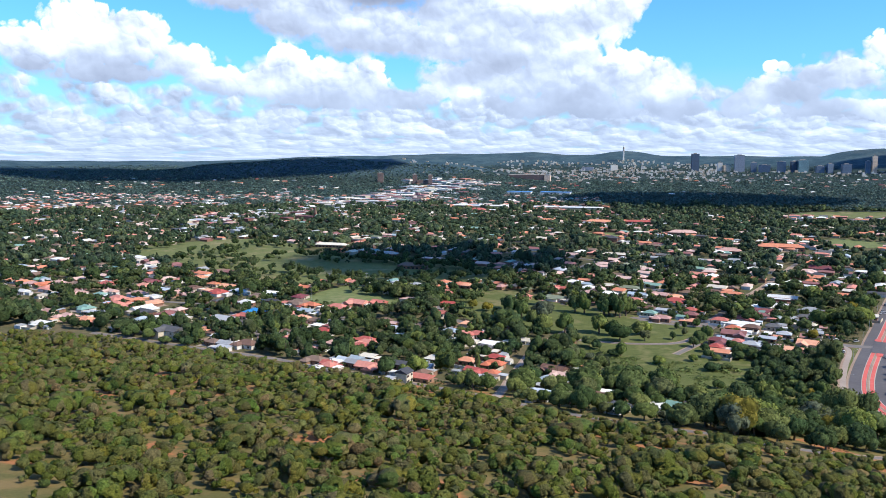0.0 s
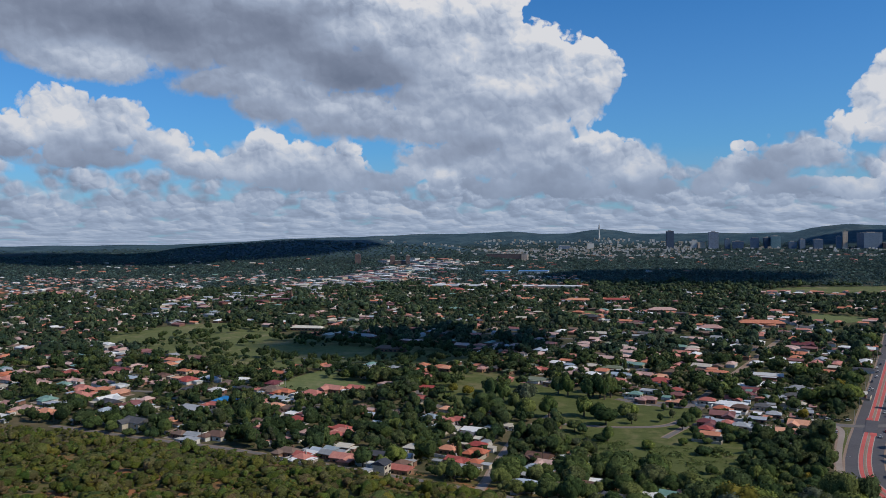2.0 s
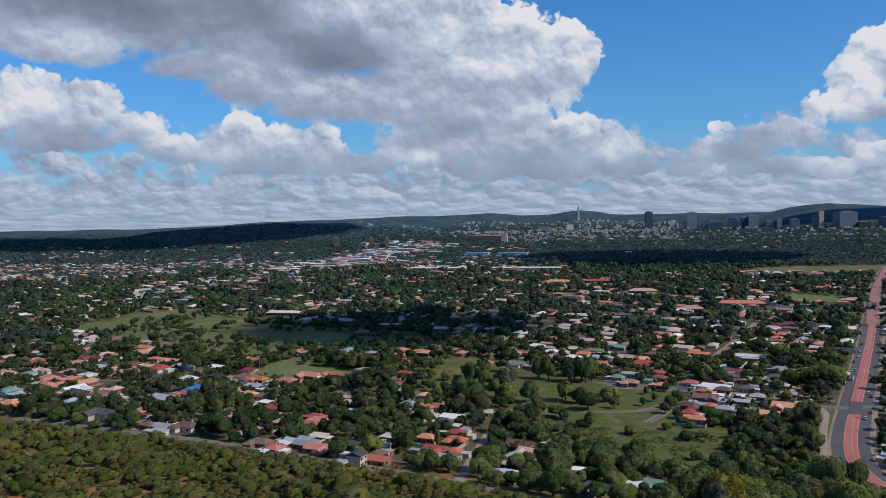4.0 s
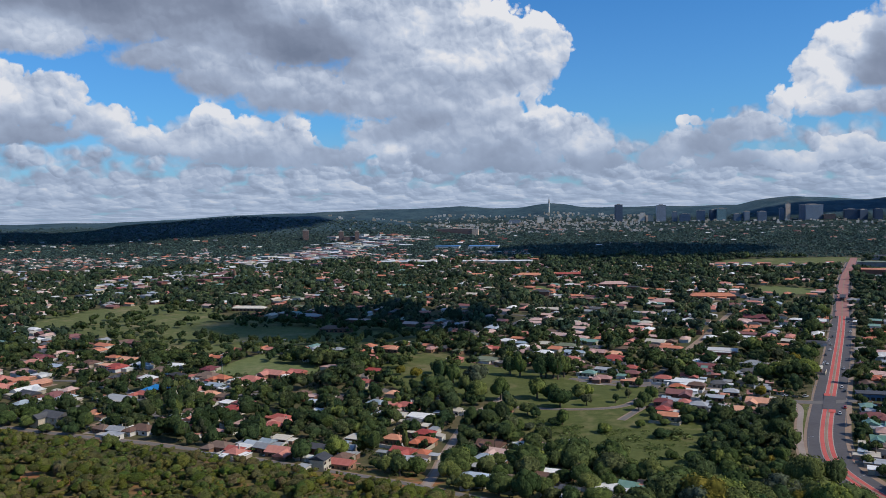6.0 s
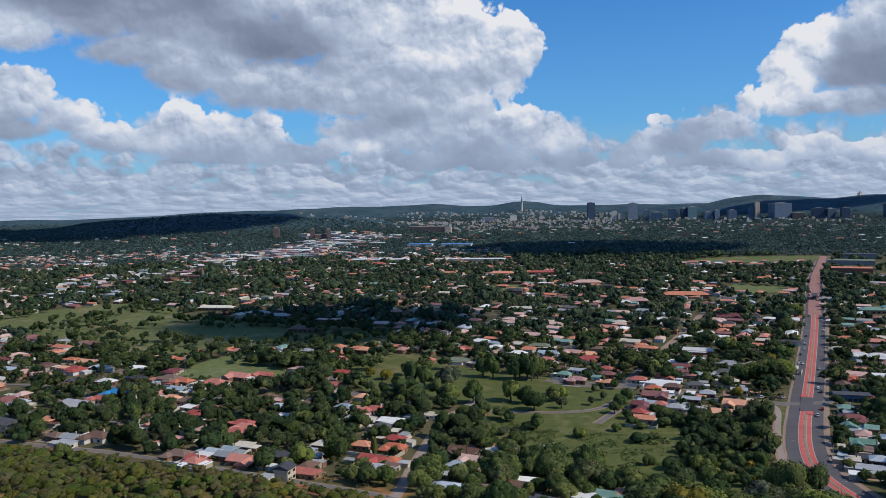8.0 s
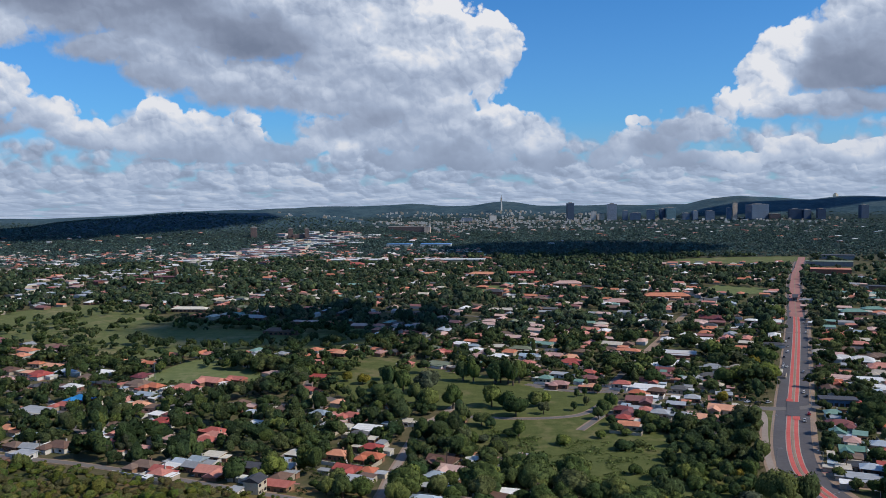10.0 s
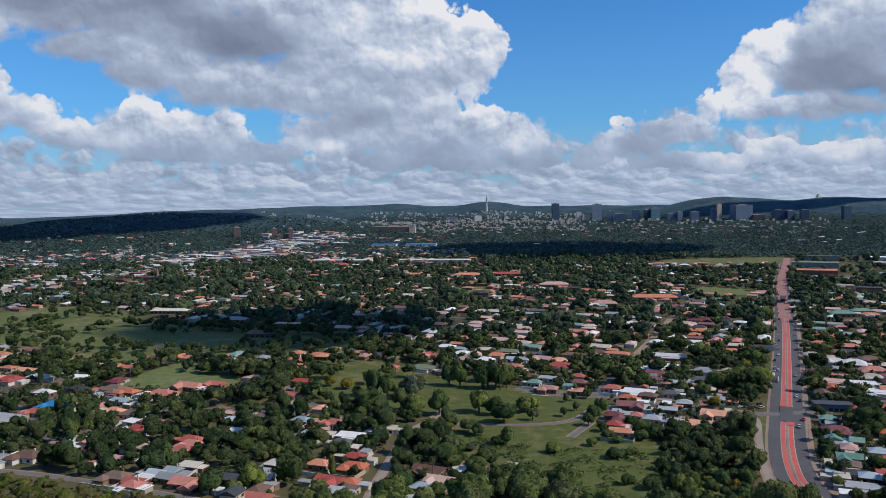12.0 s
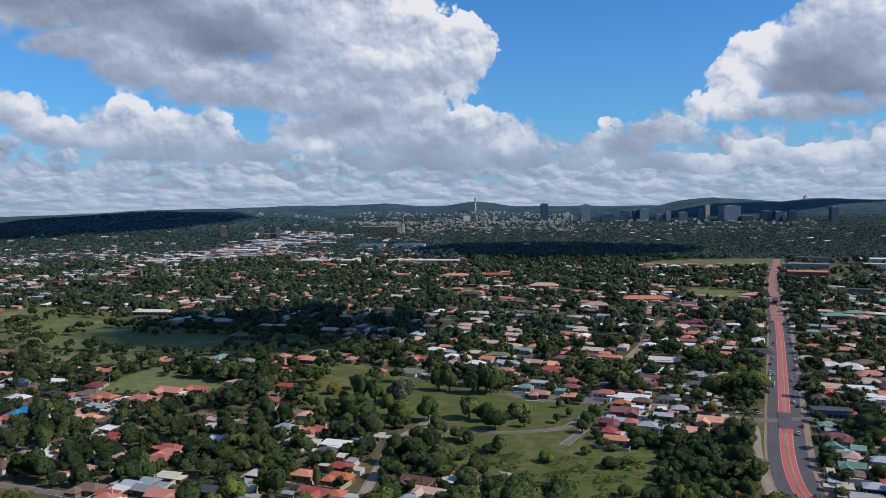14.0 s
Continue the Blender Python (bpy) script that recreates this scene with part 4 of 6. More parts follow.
def leafy_crown(sprays, seed, boughs=9, size=0.1, low=-0.4, core=1, tall=1.0):
    """A crown of radius about 1: round boughs heaped on one another, covered all over with small leaf sprays.
    Returns vertices, triangles and the soft normals of the leaf mass."""
    rng = np.random.default_rng(seed)
    ang = np.arange(boughs) * 2.4 + rng.uniform(-0.5, 0.5, boughs)
    rad = np.sqrt((np.arange(boughs) + 0.3) / boughs) * rng.uniform(0.52, 0.68, boughs)
    centre = np.column_stack([rad * np.cos(ang), rad * np.sin(ang), (0.46 - 0.62 * rad + rng.uniform(-0.24, 0.20, boughs)) * tall])
    reach = rng.uniform(0.24, 0.50, boughs)
    bm = bmesh.new()
    bmesh.ops.create_icosphere(bm, subdivisions=max(core, 1), radius=1)
    ball = np.array([p.co[:] for p in bm.verts])
    faces = np.array([[q.index for q in p.verts] for p in bm.faces])
    bm.free()
    vs, fs, ns, base = [], [], [], 0

    def buried(p, k, depth):
        d = np.linalg.norm(p[:, None] - centre[None], axis=2) / reach[None]
        d[np.arange(len(p)), k] = 9
        return d.min(axis=1) < depth

    for k in range(boughs if core else 0):
        p = centre[k] + ball * reach[k] * rng.uniform(0.74, 1.0, (len(ball), 1))
        p[:, 2] = np.maximum(p[:, 2], low)
        out = ball * 0.6 + p / (np.linalg.norm(p, axis=1)[:, None] + 1e-6) * 0.5
        keep = ~np.all(buried(p, k, 0.75)[faces], axis=1)
        fs.append(faces[keep] + base)
        vs.append(p)
        ns.append(out)
        base += len(p)
    many = sprays * 5 + 100
    which = rng.integers(0, boughs, many)
    out = rng.normal(size=(many, 3))
    out[:, 2] = np.where(out[:, 2] < -0.5, -out[:, 2] * 0.6, out[:, 2])
    out /= np.linalg.norm(out, axis=1)[:, None]
    at = centre[which] + out * (reach[which] * rng.uniform(0.82, 1.12, many))[:, None]
    good = np.flatnonzero(~buried(at, which, 0.80))[:sprays]
    at, out, m = at[good], out[good], len(good)
    at[:, 2] = np.maximum(at[:, 2], low)
    facing = out + rng.normal(size=(m, 3)) * 0.42
    facing /= np.linalg.norm(facing, axis=1)[:, None]
    u = np.cross(facing, rng.normal(size=(m, 3)))
    u /= np.linalg.norm(u, axis=1)[:, None]
    k = (size * rng.uniform(0.55, 1.35, m))[:, None]
    u, t = u * k, np.cross(facing, u) * k * rng.uniform(0.5, 1.0, (m, 1))
    dip = facing * k * 0.35
    v = np.stack([at - u - dip, at - t, at + u - dip, at + t], 1)
    f = np.array([(0, 1, 3), (1, 2, 3)])[None] + (base + np.arange(m) * 4)[:, None, None]
    soft = out * 0.45 + at / (np.linalg.norm(at, axis=1)[:, None] + 1e-6) * 0.35 + facing * 0.7
    vs.append(v.reshape(-1, 3))
    fs.append(f.reshape(-1, 3))
    ns.append(np.repeat(soft, 4, axis=0))
    n, v = np.concatenate(ns), np.concatenate(vs)
    n[:, 2] += 0.12
    v[:, :2] /= np.percentile(np.hypot(v[:, 0], v[:, 1]), 96)
    v[:, 2] = (v[:, 2] - v[:, 2].min()) / np.ptp(v[:, 2]) * (0.98 - low) + low
    return v, np.concatenate(fs), n / np.linalg.norm(n, axis=1)[:, None]


def scatter_mesh(name, shapes, at, scale, mat, seed=0):
    """One mesh of many plants: at (n, 3), scale (n, 3)."""
    rng = np.random.default_rng(seed)
    which, spin = rng.integers(0, len(shapes), len(at)), rng.uniform(0, 2 * math.pi, len(at))
    vs, fs, ns, base = [], [], [], 0
    for k, (v, f, soft) in enumerate(shapes):
        m = which == k
        if not m.any():
            continue
        c, s = np.cos(spin[m])[:, None], np.sin(spin[m])[:, None]

        def turned(a):
            x, y = a[None, :, 0] * c - a[None, :, 1] * s, a[None, :, 0] * s + a[None, :, 1] * c
            return np.stack([x, y, np.broadcast_to(a[None, :, 2], x.shape)], -1)

        p = turned(v * rng.uniform(0.78, 1.25, (1, 3))) * scale[m][:, None, :] + at[m][:, None, :]
        n = len(p)
        vs.append(p.reshape(-1, 3))
        ns.append(turned(soft).reshape(-1, 3))
        fs.append((f[None] + (base + np.arange(n) * len(v))[:, None, None]).reshape(-1, 3))
        base += n * len(v)
    return new(name, mesh_np(name, np.concatenate(vs), np.concatenate(fs), mat, True, np.concatenate(ns)))


def jittered(x0, x1, y0, y1, cell, rng):
    x, y = np.meshgrid(np.arange(x0, x1, cell), np.arange(y0, y1, cell))
    x, y = x.ravel(), y.ravel()
    return x + rng.uniform(-0.48, 0.48, len(x)) * cell, y + rng.uniform(-0.48, 0.48, len(x)) * cell


def in_view(x, y, margin=3.0):
    az = np.degrees(np.arctan2(x, y + 60))
    return (az > -40 - margin) & (az < 33 + margin)


def wander(x, y, size, seed):
    """A smooth field between about -1 and 1."""
    rng = np.random.default_rng(seed)
    out = np.zeros(np.shape(x))
    for k in range(6):
        a = rng.uniform(0, 2 * math.pi)
        w = 2 * math.pi / (size * rng.uniform(0.6, 1.6))
        out = out + np.sin((x * math.cos(a) + y * math.sin(a)) * w + rng.uniform(0, 6.3))
    return out / 2.6


def free_of(x, y, keep_open=True, road=1.0):
    ok = np.ones(len(x), bool)
    for line, half in LINES:
        coarse = line[:: max(1, len(line) // 40)]
        ok &= near_line(x, y, coarse) > half * road
    if keep_open:
        for o in OPEN:
            ok &= ~inside(x, y, o)
    return ok


def clear_of_houses(x, y, height):
    """Keeps trunks off the houses, and lowers what stands close in front of them."""
    ok, h = np.ones(len(x), bool), height.copy()
    bold = np.where(np.random.default_rng(8).random(len(x)) < 0.16, 1.6, 1.0)
    for hx, hy, r in HOUSES + LATE:
        dx, dy = x - hx, y - hy
        ok &= np.hypot(dx, dy) > 0.85 * r + 0.08 * h
        front = (np.abs(dx) < r + 2) & (dy < 0) & (dy > -17)
        h = np.where(front, np.minimum(h, (2.6 + 0.36 * np.abs(dy)) * bold), h)
    h = np.where((x > 95) & (x < 190) & (y > 398) & (y < 500), np.minimum(h, 4.2), h)
    h = np.where((x > -232) & (x < -135) & (y > 495) & (y < 542), np.minimum(h, 3.0), h)
    return ok, h


rng = np.random.default_rng(5)
CROWNS = [leafy_crown(740, s, 11 + s % 4, 0.058, core=2) for s in range(9)]
CROWNS_MID = [leafy_crown(110, 20 + s, 5, 0.085, core=2) for s in range(9)]
CROWNS_ROW = [leafy_crown(76, 30 + s, 5, 0.11) for s in range(9)]
CROWNS_FAR = [leafy_crown(12, 40 + s, 3, 0.22, core=1) for s in range(9)]
CLUMPS = [leafy_crown(8, 60 + s, 2, 0.42, core=0) for s in range(6)]
BUSHES = [leafy_crown(30, 100 + s, 2, 0.10, -0.3, core=2) for s in range(10)]
BUSHES_NEAR = [leafy_crown(84, 140 + s, 3, 0.09, -0.3, core=2) for s in range(10)]
BUSHES_FAR = [leafy_crown(34, 120 + s, 3, 0.2, -0.2, core=0) for s in range(6)]

CROWN_MESHES = [mesh_np("crown", v, f, LEAF, True, n) for v, f, n in CROWNS]
YELLOW_MESHES = [mesh_np("crown", v, f, YELLOWLEAF, True, n) for v, f, n in CROWNS[:3]]
SILVER_MESHES = [mesh_np("crown", v, f, GREYLEAF, True, n) for v, f, n in CROWNS[3:5]]


def trunk_mesh(seed):
    rnd = random.Random(seed)
    bm = bmesh.new()
    tube(bm, (0, 0, -0.06), (0.02, 0, 0.42), 0.05, 0.032, 6)
    for k in range(4):
        a = k * 1.6 + rnd.uniform(0, 1)
        tube(bm, (0.02, 0, 0.36), (0.22 * math.cos(a), 0.22 * math.sin(a), 0.68), 0.026, 0.010, 5)
    me = bpy.data.meshes.new("trunk")
    bm.to_mesh(me)
    bm.free()
    me.materials.append(BARK)
    return me


TRUNKS = [trunk_mesh(s) for s in range(3)]


def tree(x, y, height, spread, tone="green", words=""):
    """A garden or park tree: a forked trunk and a ragged crown."""
    rnd = random.Random(int(x * 17 + y * 5))
    ob = new("tree")
    ob.matrix_basis = pose(x, y, rise(x, y), 0, 0, rnd.uniform(0, 360))
    t = new("trunk", rnd.choice(TRUNKS))
    t.scale = (height * 0.9, height * 0.9, height)
    c = new("crown", rnd.choice({"green": CROWN_MESHES, "yellow": YELLOW_MESHES, "silver": SILVER_MESHES}[tone]))
    c.scale = (spread * rnd.uniform(0.9, 1.25), spread * rnd.uniform(0.9, 1.25), height * 0.58)
    c.location = (0, 0, height * 0.42)
    for p in (t, c):
        p.parent = ob
    HOW = {"green": "leafy dark green garden tree", "yellow": "yellow-flowering tree", "silver": "silvery grey-green tree"}
    return tagged(ob, words or HOW[tone] + " with a rounded uneven crown", "tree", "suburb trees")


# suburb beyond: houses in rows with trees between, joined
def small_house(w, d, h, hip):
    a, b, t = w / 2, d / 2, h + d * 0.2
    r = max(a - b, 0.3) if hip else a
    v = np.array([(-a, -b, 0), (a, -b, 0), (a, b, 0), (-a, b, 0), (-a, -b, h), (a, -b, h), (a, b, h), (-a, b, h)], float)
    walls = np.array([(0, 1, 5), (0, 5, 4), (1, 2, 6), (1, 6, 5), (2, 3, 7), (2, 7, 6), (3, 0, 4), (3, 4, 7)])
    o = 0.5
    rv = np.array([(-a - o, -b - o, h), (a + o, -b - o, h), (a + o, b + o, h), (-a - o, b + o, h), (-r, 0, t), (r, 0, t)], float)
    rf = np.array([(0, 1, 5), (0, 5, 4), (1, 2, 5), (2, 3, 4), (2, 4, 5), (3, 0, 4)])
    return (v, walls), (rv, rf)


ROOF_MIX = "oooooorrrrreebbbdkgggwwwwltvppppppcccc"


FAR_WALLS = {"wall_brick": BRICKWALL, "wall_cream": PLASTER, "wall_white": WHITEWALL}


def far_houses(name, x, y, turn, big, seed, words):
    """Rows of far houses: one mesh for the walls, one for each roof colour."""
    rnd = random.Random(seed)
    groups = {}
    for k in range(len(x)):
        w, d, h = rnd.uniform(9, 20) * big, rnd.uniform(7, 11) * big, rnd.uniform(2.8, 3.4) * big ** 2
        code = rnd.choice(ROOF_MIX)
        c, s = math.cos(radians(turn[k])), math.sin(radians(turn[k]))
        m = np.array([(c, s, 0), (-s, c, 0), (0, 0, 1)])
        at = np.array((x[k], y[k], rise(x[k], y[k])))
        for key, (v, f) in zip((rnd.choice(("wall_brick", "wall_brick", "wall_cream", "wall_white")), code), small_house(w, d, h, rnd.random() < 0.55)):
            vs, fs, count = groups.setdefault(key, ([], [], [0]))
            fs.append(f + count[0])
            vs.append(v @ m + at)
            count[0] += len(v)
    root = tagged(new(name), words, "houses", kind="stuff")
    for key, (vs, fs, _) in groups.items():
        ob = new("wall" if key in FAR_WALLS else "roof", mesh_np(name, np.concatenate(vs), np.concatenate(fs), FAR_WALLS[key] if key in FAR_WALLS else ROOFS[key]))
        ob.parent = root
    return root


GRID = radians(-24)


def rows_of_plots(x0, x1, y0, y1, across, along, rng):
    u, v = np.meshgrid(np.arange(-2600, 2600, across), np.arange(-300, 3600, along))
    u, v = u.ravel() + rng.uniform(-0.3, 0.3, u.size) * across, v.ravel() + rng.uniform(-0.22, 0.22, u.size) * along
    x, y = u * math.cos(GRID) - v * math.sin(GRID), u * math.sin(GRID) + v * math.cos(GRID)
    m = (x > x0) & (x < x1) & (y > y0) & (y < y1)
    return x[m], y[m]


def far_from_plots(x, y, gap):
    ok = np.ones(len(x), bool)
    for hx, hy, r in HOUSES:
        ok &= np.hypot(x - hx, y - hy) > r + gap
    return ok


WORKS = [(600, 1230), (760, 1120), (980, 1200), (1060, 1640), (760, 1640), (640, 1330)]
STRIP = [(-548, 1040), (-596, 1180), (-600, 1310), (-562, 1430), (-505, 1600), (-468, 1800), (-438, 2150), (-408, 2460), (-372, 2750)]
COMMERCE = [(x - 62 - y * 0.012, y) for x, y in STRIP] + [(x + 50 + y * 0.012, y) for x, y in STRIP[::-1]]
rng = np.random.default_rng(17)
x, y = rows_of_plots(-640, 520, 300, 800, 17.5, 22, rng)
m = in_view(x, y, 1) & free_of(x, y) & far_from_plots(x, y, 8) & (y > np.interp(x, [p[0] for p in FOOT], [p[1] for p in FOOT]) + 14) & ~inside(x, y, [(85, 300), (165, 300), (165, 430), (100, 430)])
m &= (rng.random(len(x)) < np.where(x > 40, 0.72, 0.6)) & ~((x > -285) & (x < 270) & (y < 545 + 0.25 * x))
x, y = x[m], y[m]
order = np.argsort(y)
x, y = x[order], y[order]
single = min(272 - len(HOUSES), len(x))
for k in range(single):
    rnd = random.Random(900 + k)
    house(x[k], y[k], rnd.uniform(10, 19), rnd.choice(ROOF_MIX) + rnd.choice("hhgf"), -24 + rnd.uniform(-5, 5) + rnd.choice((0, 0, 90)))
late_x, late_y = x[single:], y[single:]
gx, gy = rows_of_plots(-300, 330, 300, 640, 15, 18, np.random.default_rng(51))
m = free_of(gx, gy) & far_from_plots(gx, gy, 5.5) & (gy > np.interp(gx, [p[0] for p in FOOT], [p[1] for p in FOOT]) + 16) & ~inside(gx, gy, [(97, 290), (165, 290), (165, 412), (97, 412)]) & in_view(gx, gy, 0)
gx, gy = gx[m], gy[m]
for k in np.random.default_rng(52).permutation(len(gx)):
    if len(HOUSES) < 301 and all(math.hypot(gx[k] - a, gy[k] - b) > r + 5.5 for a, b, r in HOUSES):
        rnd = random.Random(3000 + int(k))
        house(gx[k], gy[k], rnd.uniform(9, 13), rnd.choice(ROOF_MIX) + rnd.choice("hhgf"), -23 + rnd.uniform(-5, 5) + rnd.choice((0, 0, 90)))
LATE = [(a, b, 7.0) for a, b in zip(late_x, late_y)]
x, y = rows_of_plots(-1500, 1300, 800, 2000, 20, 26, rng)
m = in_view(x, y, 1) & free_of(x, y) & ~inside(x, y, COMMERCE) & (wander(x, y, 260, 21) > -0.75)
x, y = x[m], y[m]
m = (rng.random(len(x)) < np.where((x > 60) & (y < 1100), 0.62, 0.46)) & ~((x > 90) & (y > 1560 - 0.13 * x)) & ~inside(x, y, WORKS)
x, y = np.concatenate([late_x, x[m]]), np.concatenate([late_y, y[m]])
far_houses("suburb_houses", x, y, np.degrees(GRID) + rng.choice((0, 0, 90), len(x)) + rng.uniform(-6, 6, len(x)), 1.0, 3, "rows of small houses with tiled and sheet roofs")
FAR_HOUSES = (x, y)

HALLS = [(275, 955, 30), (-35, 1296, 20), (60, 1285, 24), (130, 1295, 26), (178, 1126, 22), (204, 912, 16), (63, 1022, 14), (-306, 905, 24), (-161, 734, 19), (-214, 828, 17), (435, 812, 24),
         (470, 835, 22), (478, 775, 22), (612, 1226, 34), (690, 1392, 42)]
NOOK = [(34, 1082), (45, 1133), (100, 1127), (82, 1080)]
OPEN.append(NOOK)
patch("playing_field", NOOK, 0.25, PITCH, "small mown green playing field", "sports field")

# landmark trees in the park and along its edges: place, height, crown radius
PARK_TREES = [(33, 514, 17, 6.2), (42, 513, 19, 6.5), (50, 516, 18, 5.8), (18, 521, 17, 5.5), (11, 525, 16, 5.9), (3, 450, 16, 6.8), (-12, 451, 14, 7.5), (-20, 460, 15, 6.3), (27, 453, 15, 5.5),
              (36, 448, 12, 4.8), (40, 431, 13, 6.6), (54, 454, 10, 5.5), (60, 454, 10, 4.1), (57, 435, 8, 3.0), (76, 442, 6, 2.4), (86, 454, 6, 2.4), (83, 475, 6, 2.2), (89, 478, 6, 1.8),
              (98, 483, 7, 3.0), (19, 412, 8, 5.0), (24, 407, 7, 3.7), (38, 391, 10, 3.6), (-39, 497, 19, 6.5), (-30, 493, 17, 6.0)]
LOW_TREES = [(34, 391, 5, 4.2), (-3, 417, 8, 3.8), (7, 418, 6, 3.8), (2, 382, 9, 4.1), (-7, 379, 7, 4.1), (13, 376, 8, 3.5), (60, 375, 6, 4.1), (81, 385, 5, 3.0), (88, 365, 6, 4.6), (97, 368, 5, 3.5),
             (34, 325, 12, 6.2), (27, 326, 10, 5.1), (41, 326, 11, 5.1), (60, 325, 10, 5.2), (54, 324, 6, 3.6), (85, 326, 6, 3.2), (94, 320, 7, 4.2), (93, 437, 9, 4.7), (99, 444, 11, 4.1), (87, 422, 8, 3.9)]
ROAD_TREES = [(218, 504, 16, 9.6), (207, 505, 15, 8.8), (199, 505, 14, 8.1), (188, 503, 13, 7.2), (243, 567, 14, 8.2), (173, 483, 10, 5.6), (166, 407, 12, 6.0), (211, 596, 16, 10.1), (140, 506, 12, 6.8),
              (133, 526, 12, 7.3), (165, 555, 12, 6.9), (163, 496, 9, 5.0), (204, 560, 12, 7.9), (299, 694, 15, 8.9), (342, 789, 16, 8.8)]
for x, y, h, r in PARK_TREES:
    tree(x, y, h, r, "green", "tall spreading green tree on the park lawn")
for x, y, h, r in LOW_TREES:
    tree(x, y, h, r, "green", "rounded green tree in the rough park grass")
for x, y, h, r in ROAD_TREES:
    tree(x, y, h, r, "green", "broad dark green tree beside the road")
tree(-14, 490, 17, 8.4, "silver", "tall thin brownish grey tree in the park")
for x, y, h, r in ((112, 330, 7, 3.8), (171, 456, 8, 4.0), (-60, 520, 8, 5), (-72, 528, 8, 4), (230, 560, 9, 5), (-50, 500, 7, 3.5)):
    tree(x, y, h, r, "yellow")
for x, y, h, r in ((92, 396, 6, 3.6), (109, 394, 6, 4), (113, 408, 8, 5), (92, 411, 6, 3.5), (110, 418, 7, 4), (118, 398, 8, 5), (96, 390, 4, 3), (-278, 386, 9, 6), (-283, 400, 10, 6), (-252, 384, 8, 5), (-262, 378, 5, 4.5), (-296, 392, 10, 7), (-243, 372, 8, 5), (-310, 405, 10, 7), (-206, 343, 8, 4.5), (206, 343, 8, 4.5), (228, 372, 9, 5), (233, 394, 9, 5), (241, 412, 8, 5), (222, 340, 9, 5), (246, 366, 10, 6), (204, 318, 8, 5), (200, 305, 8, 5), (250, 390, 9, 5)):
    tree(x, y, h, r, "green")
for x, y, h, r in ((118, 268, 12, 8), (8, 388, 4, 5), (18, 382, 4, 4)):
    tree(x, y, h, r, "silver")

# gardens: the first few hundred trees singly, all others joined
x, y = jittered(-620, 460, 215, 700, 9.0, rng)
height = (5.5 + 5.0 * rng.random(len(x)) + 4.5 * (rng.random(len(x)) < 0.3)) * (1 + 0.25 * wander(x, y, 60, 1))
keep = in_view(x, y) & free_of(x, y) & (wander(x, y, 45, 2) > np.where((x < -240) & (y > 430), -0.2, -1.0))
streety = np.interp(x, [p[0] for p in FOOT], [p[1] for p in FOOT])
keep &= y > streety + 5
ok, height = clear_of_houses(x, y, height)
keep &= ok & (height > 2)
x, y, height = x[keep], y[keep], height[keep]
# the thicket between park and service road
tx, ty = jittered(85, 165, 300, 430, 6.0, rng)
tk = inside(tx, ty, [(122, 400), (144, 408), (158, 402), (160, 384), (143, 330), (134, 296), (112, 296), (99, 321), (105, 352), (118, 378)]) & free_of(tx, ty, False, 0.8)
x, y = np.concatenate([x, tx[tk]]), np.concatenate([y, ty[tk]])
height = np.concatenate([height, rng.uniform(4, 9, tk.sum())])
# scattered trees on the open parkland
px, py = jittered(-560, 140, 300, 990, 15, rng)
pk = (inside(px, py, GOLF) & (wander(px, py, 110, 7) > 0.12)) | (inside(px, py, PARK) & (wander(px, py, 60, 8) > 0.2) & (py > 530))
pk &= free_of(px, py, False)
x, y = np.concatenate([x, px[pk]]), np.concatenate([y, py[pk]])
height = np.concatenate([height, 3.5 + 10 * rng.random(pk.sum()) ** 1.4])
# belts of tall trees round the school field and across the parkland
for line, step, tall in ((curve_through([(-186, 588), (-177, 579), (-140, 563), (-109, 548), (-74, 552)], 7), 7, 13), (curve_through([(-182, 600), (-150, 580), (-112, 566), (-80, 570)], 8), 8, 12),
                         (curve_through([(-340, 622), (-287, 588), (-252, 574), (-232, 556)], 7), 7, 11), (curve_through([(-330, 640), (-290, 606), (-262, 590)], 8), 8, 10),
                         (curve_through([(-234, 676), (-195, 657), (-165, 660)], 8), 8, 10), (curve_through([(-220, 648), (-205, 632), (-190, 620)], 7), 7, 7),
                         (curve_through([(-316, 812), (-250, 790), (-190, 768), (-120, 742), (-80, 690)], 9), 9, 11), (curve_through([(-60, 640), (-20, 610), (30, 560)], 9), 9, 11)):
    jit = rng.uniform(-3, 3, line.shape)
    x, y = np.concatenate([x, line[:, 0] + jit[:, 0]]), np.concatenate([y, line[:, 1] + jit[:, 1]])
    height = np.concatenate([height, tall * rng.uniform(0.75, 1.2, len(line))])
order = np.argsort(y)
x, y, height = x[order], y[order], height[order]
for k in range(260):
    tree(x[k], y[k], height[k], height[k] * random.uniform(0.40, 0.58), "silver" if k % 29 == 3 else "yellow" if k % 53 == 5 else "green")
x, y, height = x[260:], y[260:], height[260:]
spread = height * rng.uniform(0.44, 0.64, len(x))
for shapes, m, words in ((CROWNS_MID, y < 470, "dense dark green garden trees between the houses"), (CROWNS_ROW, y >= 470, "rows of dark green garden trees behind the park")):
    wood = scatter_mesh("garden_trees", shapes, np.column_stack([x, y, land(x, y) + height * 0.42])[m], np.column_stack([spread, spread, height * 0.55])[m], LEAF_FAR, 1)
    tagged(wood, words, "trees", kind="stuff")

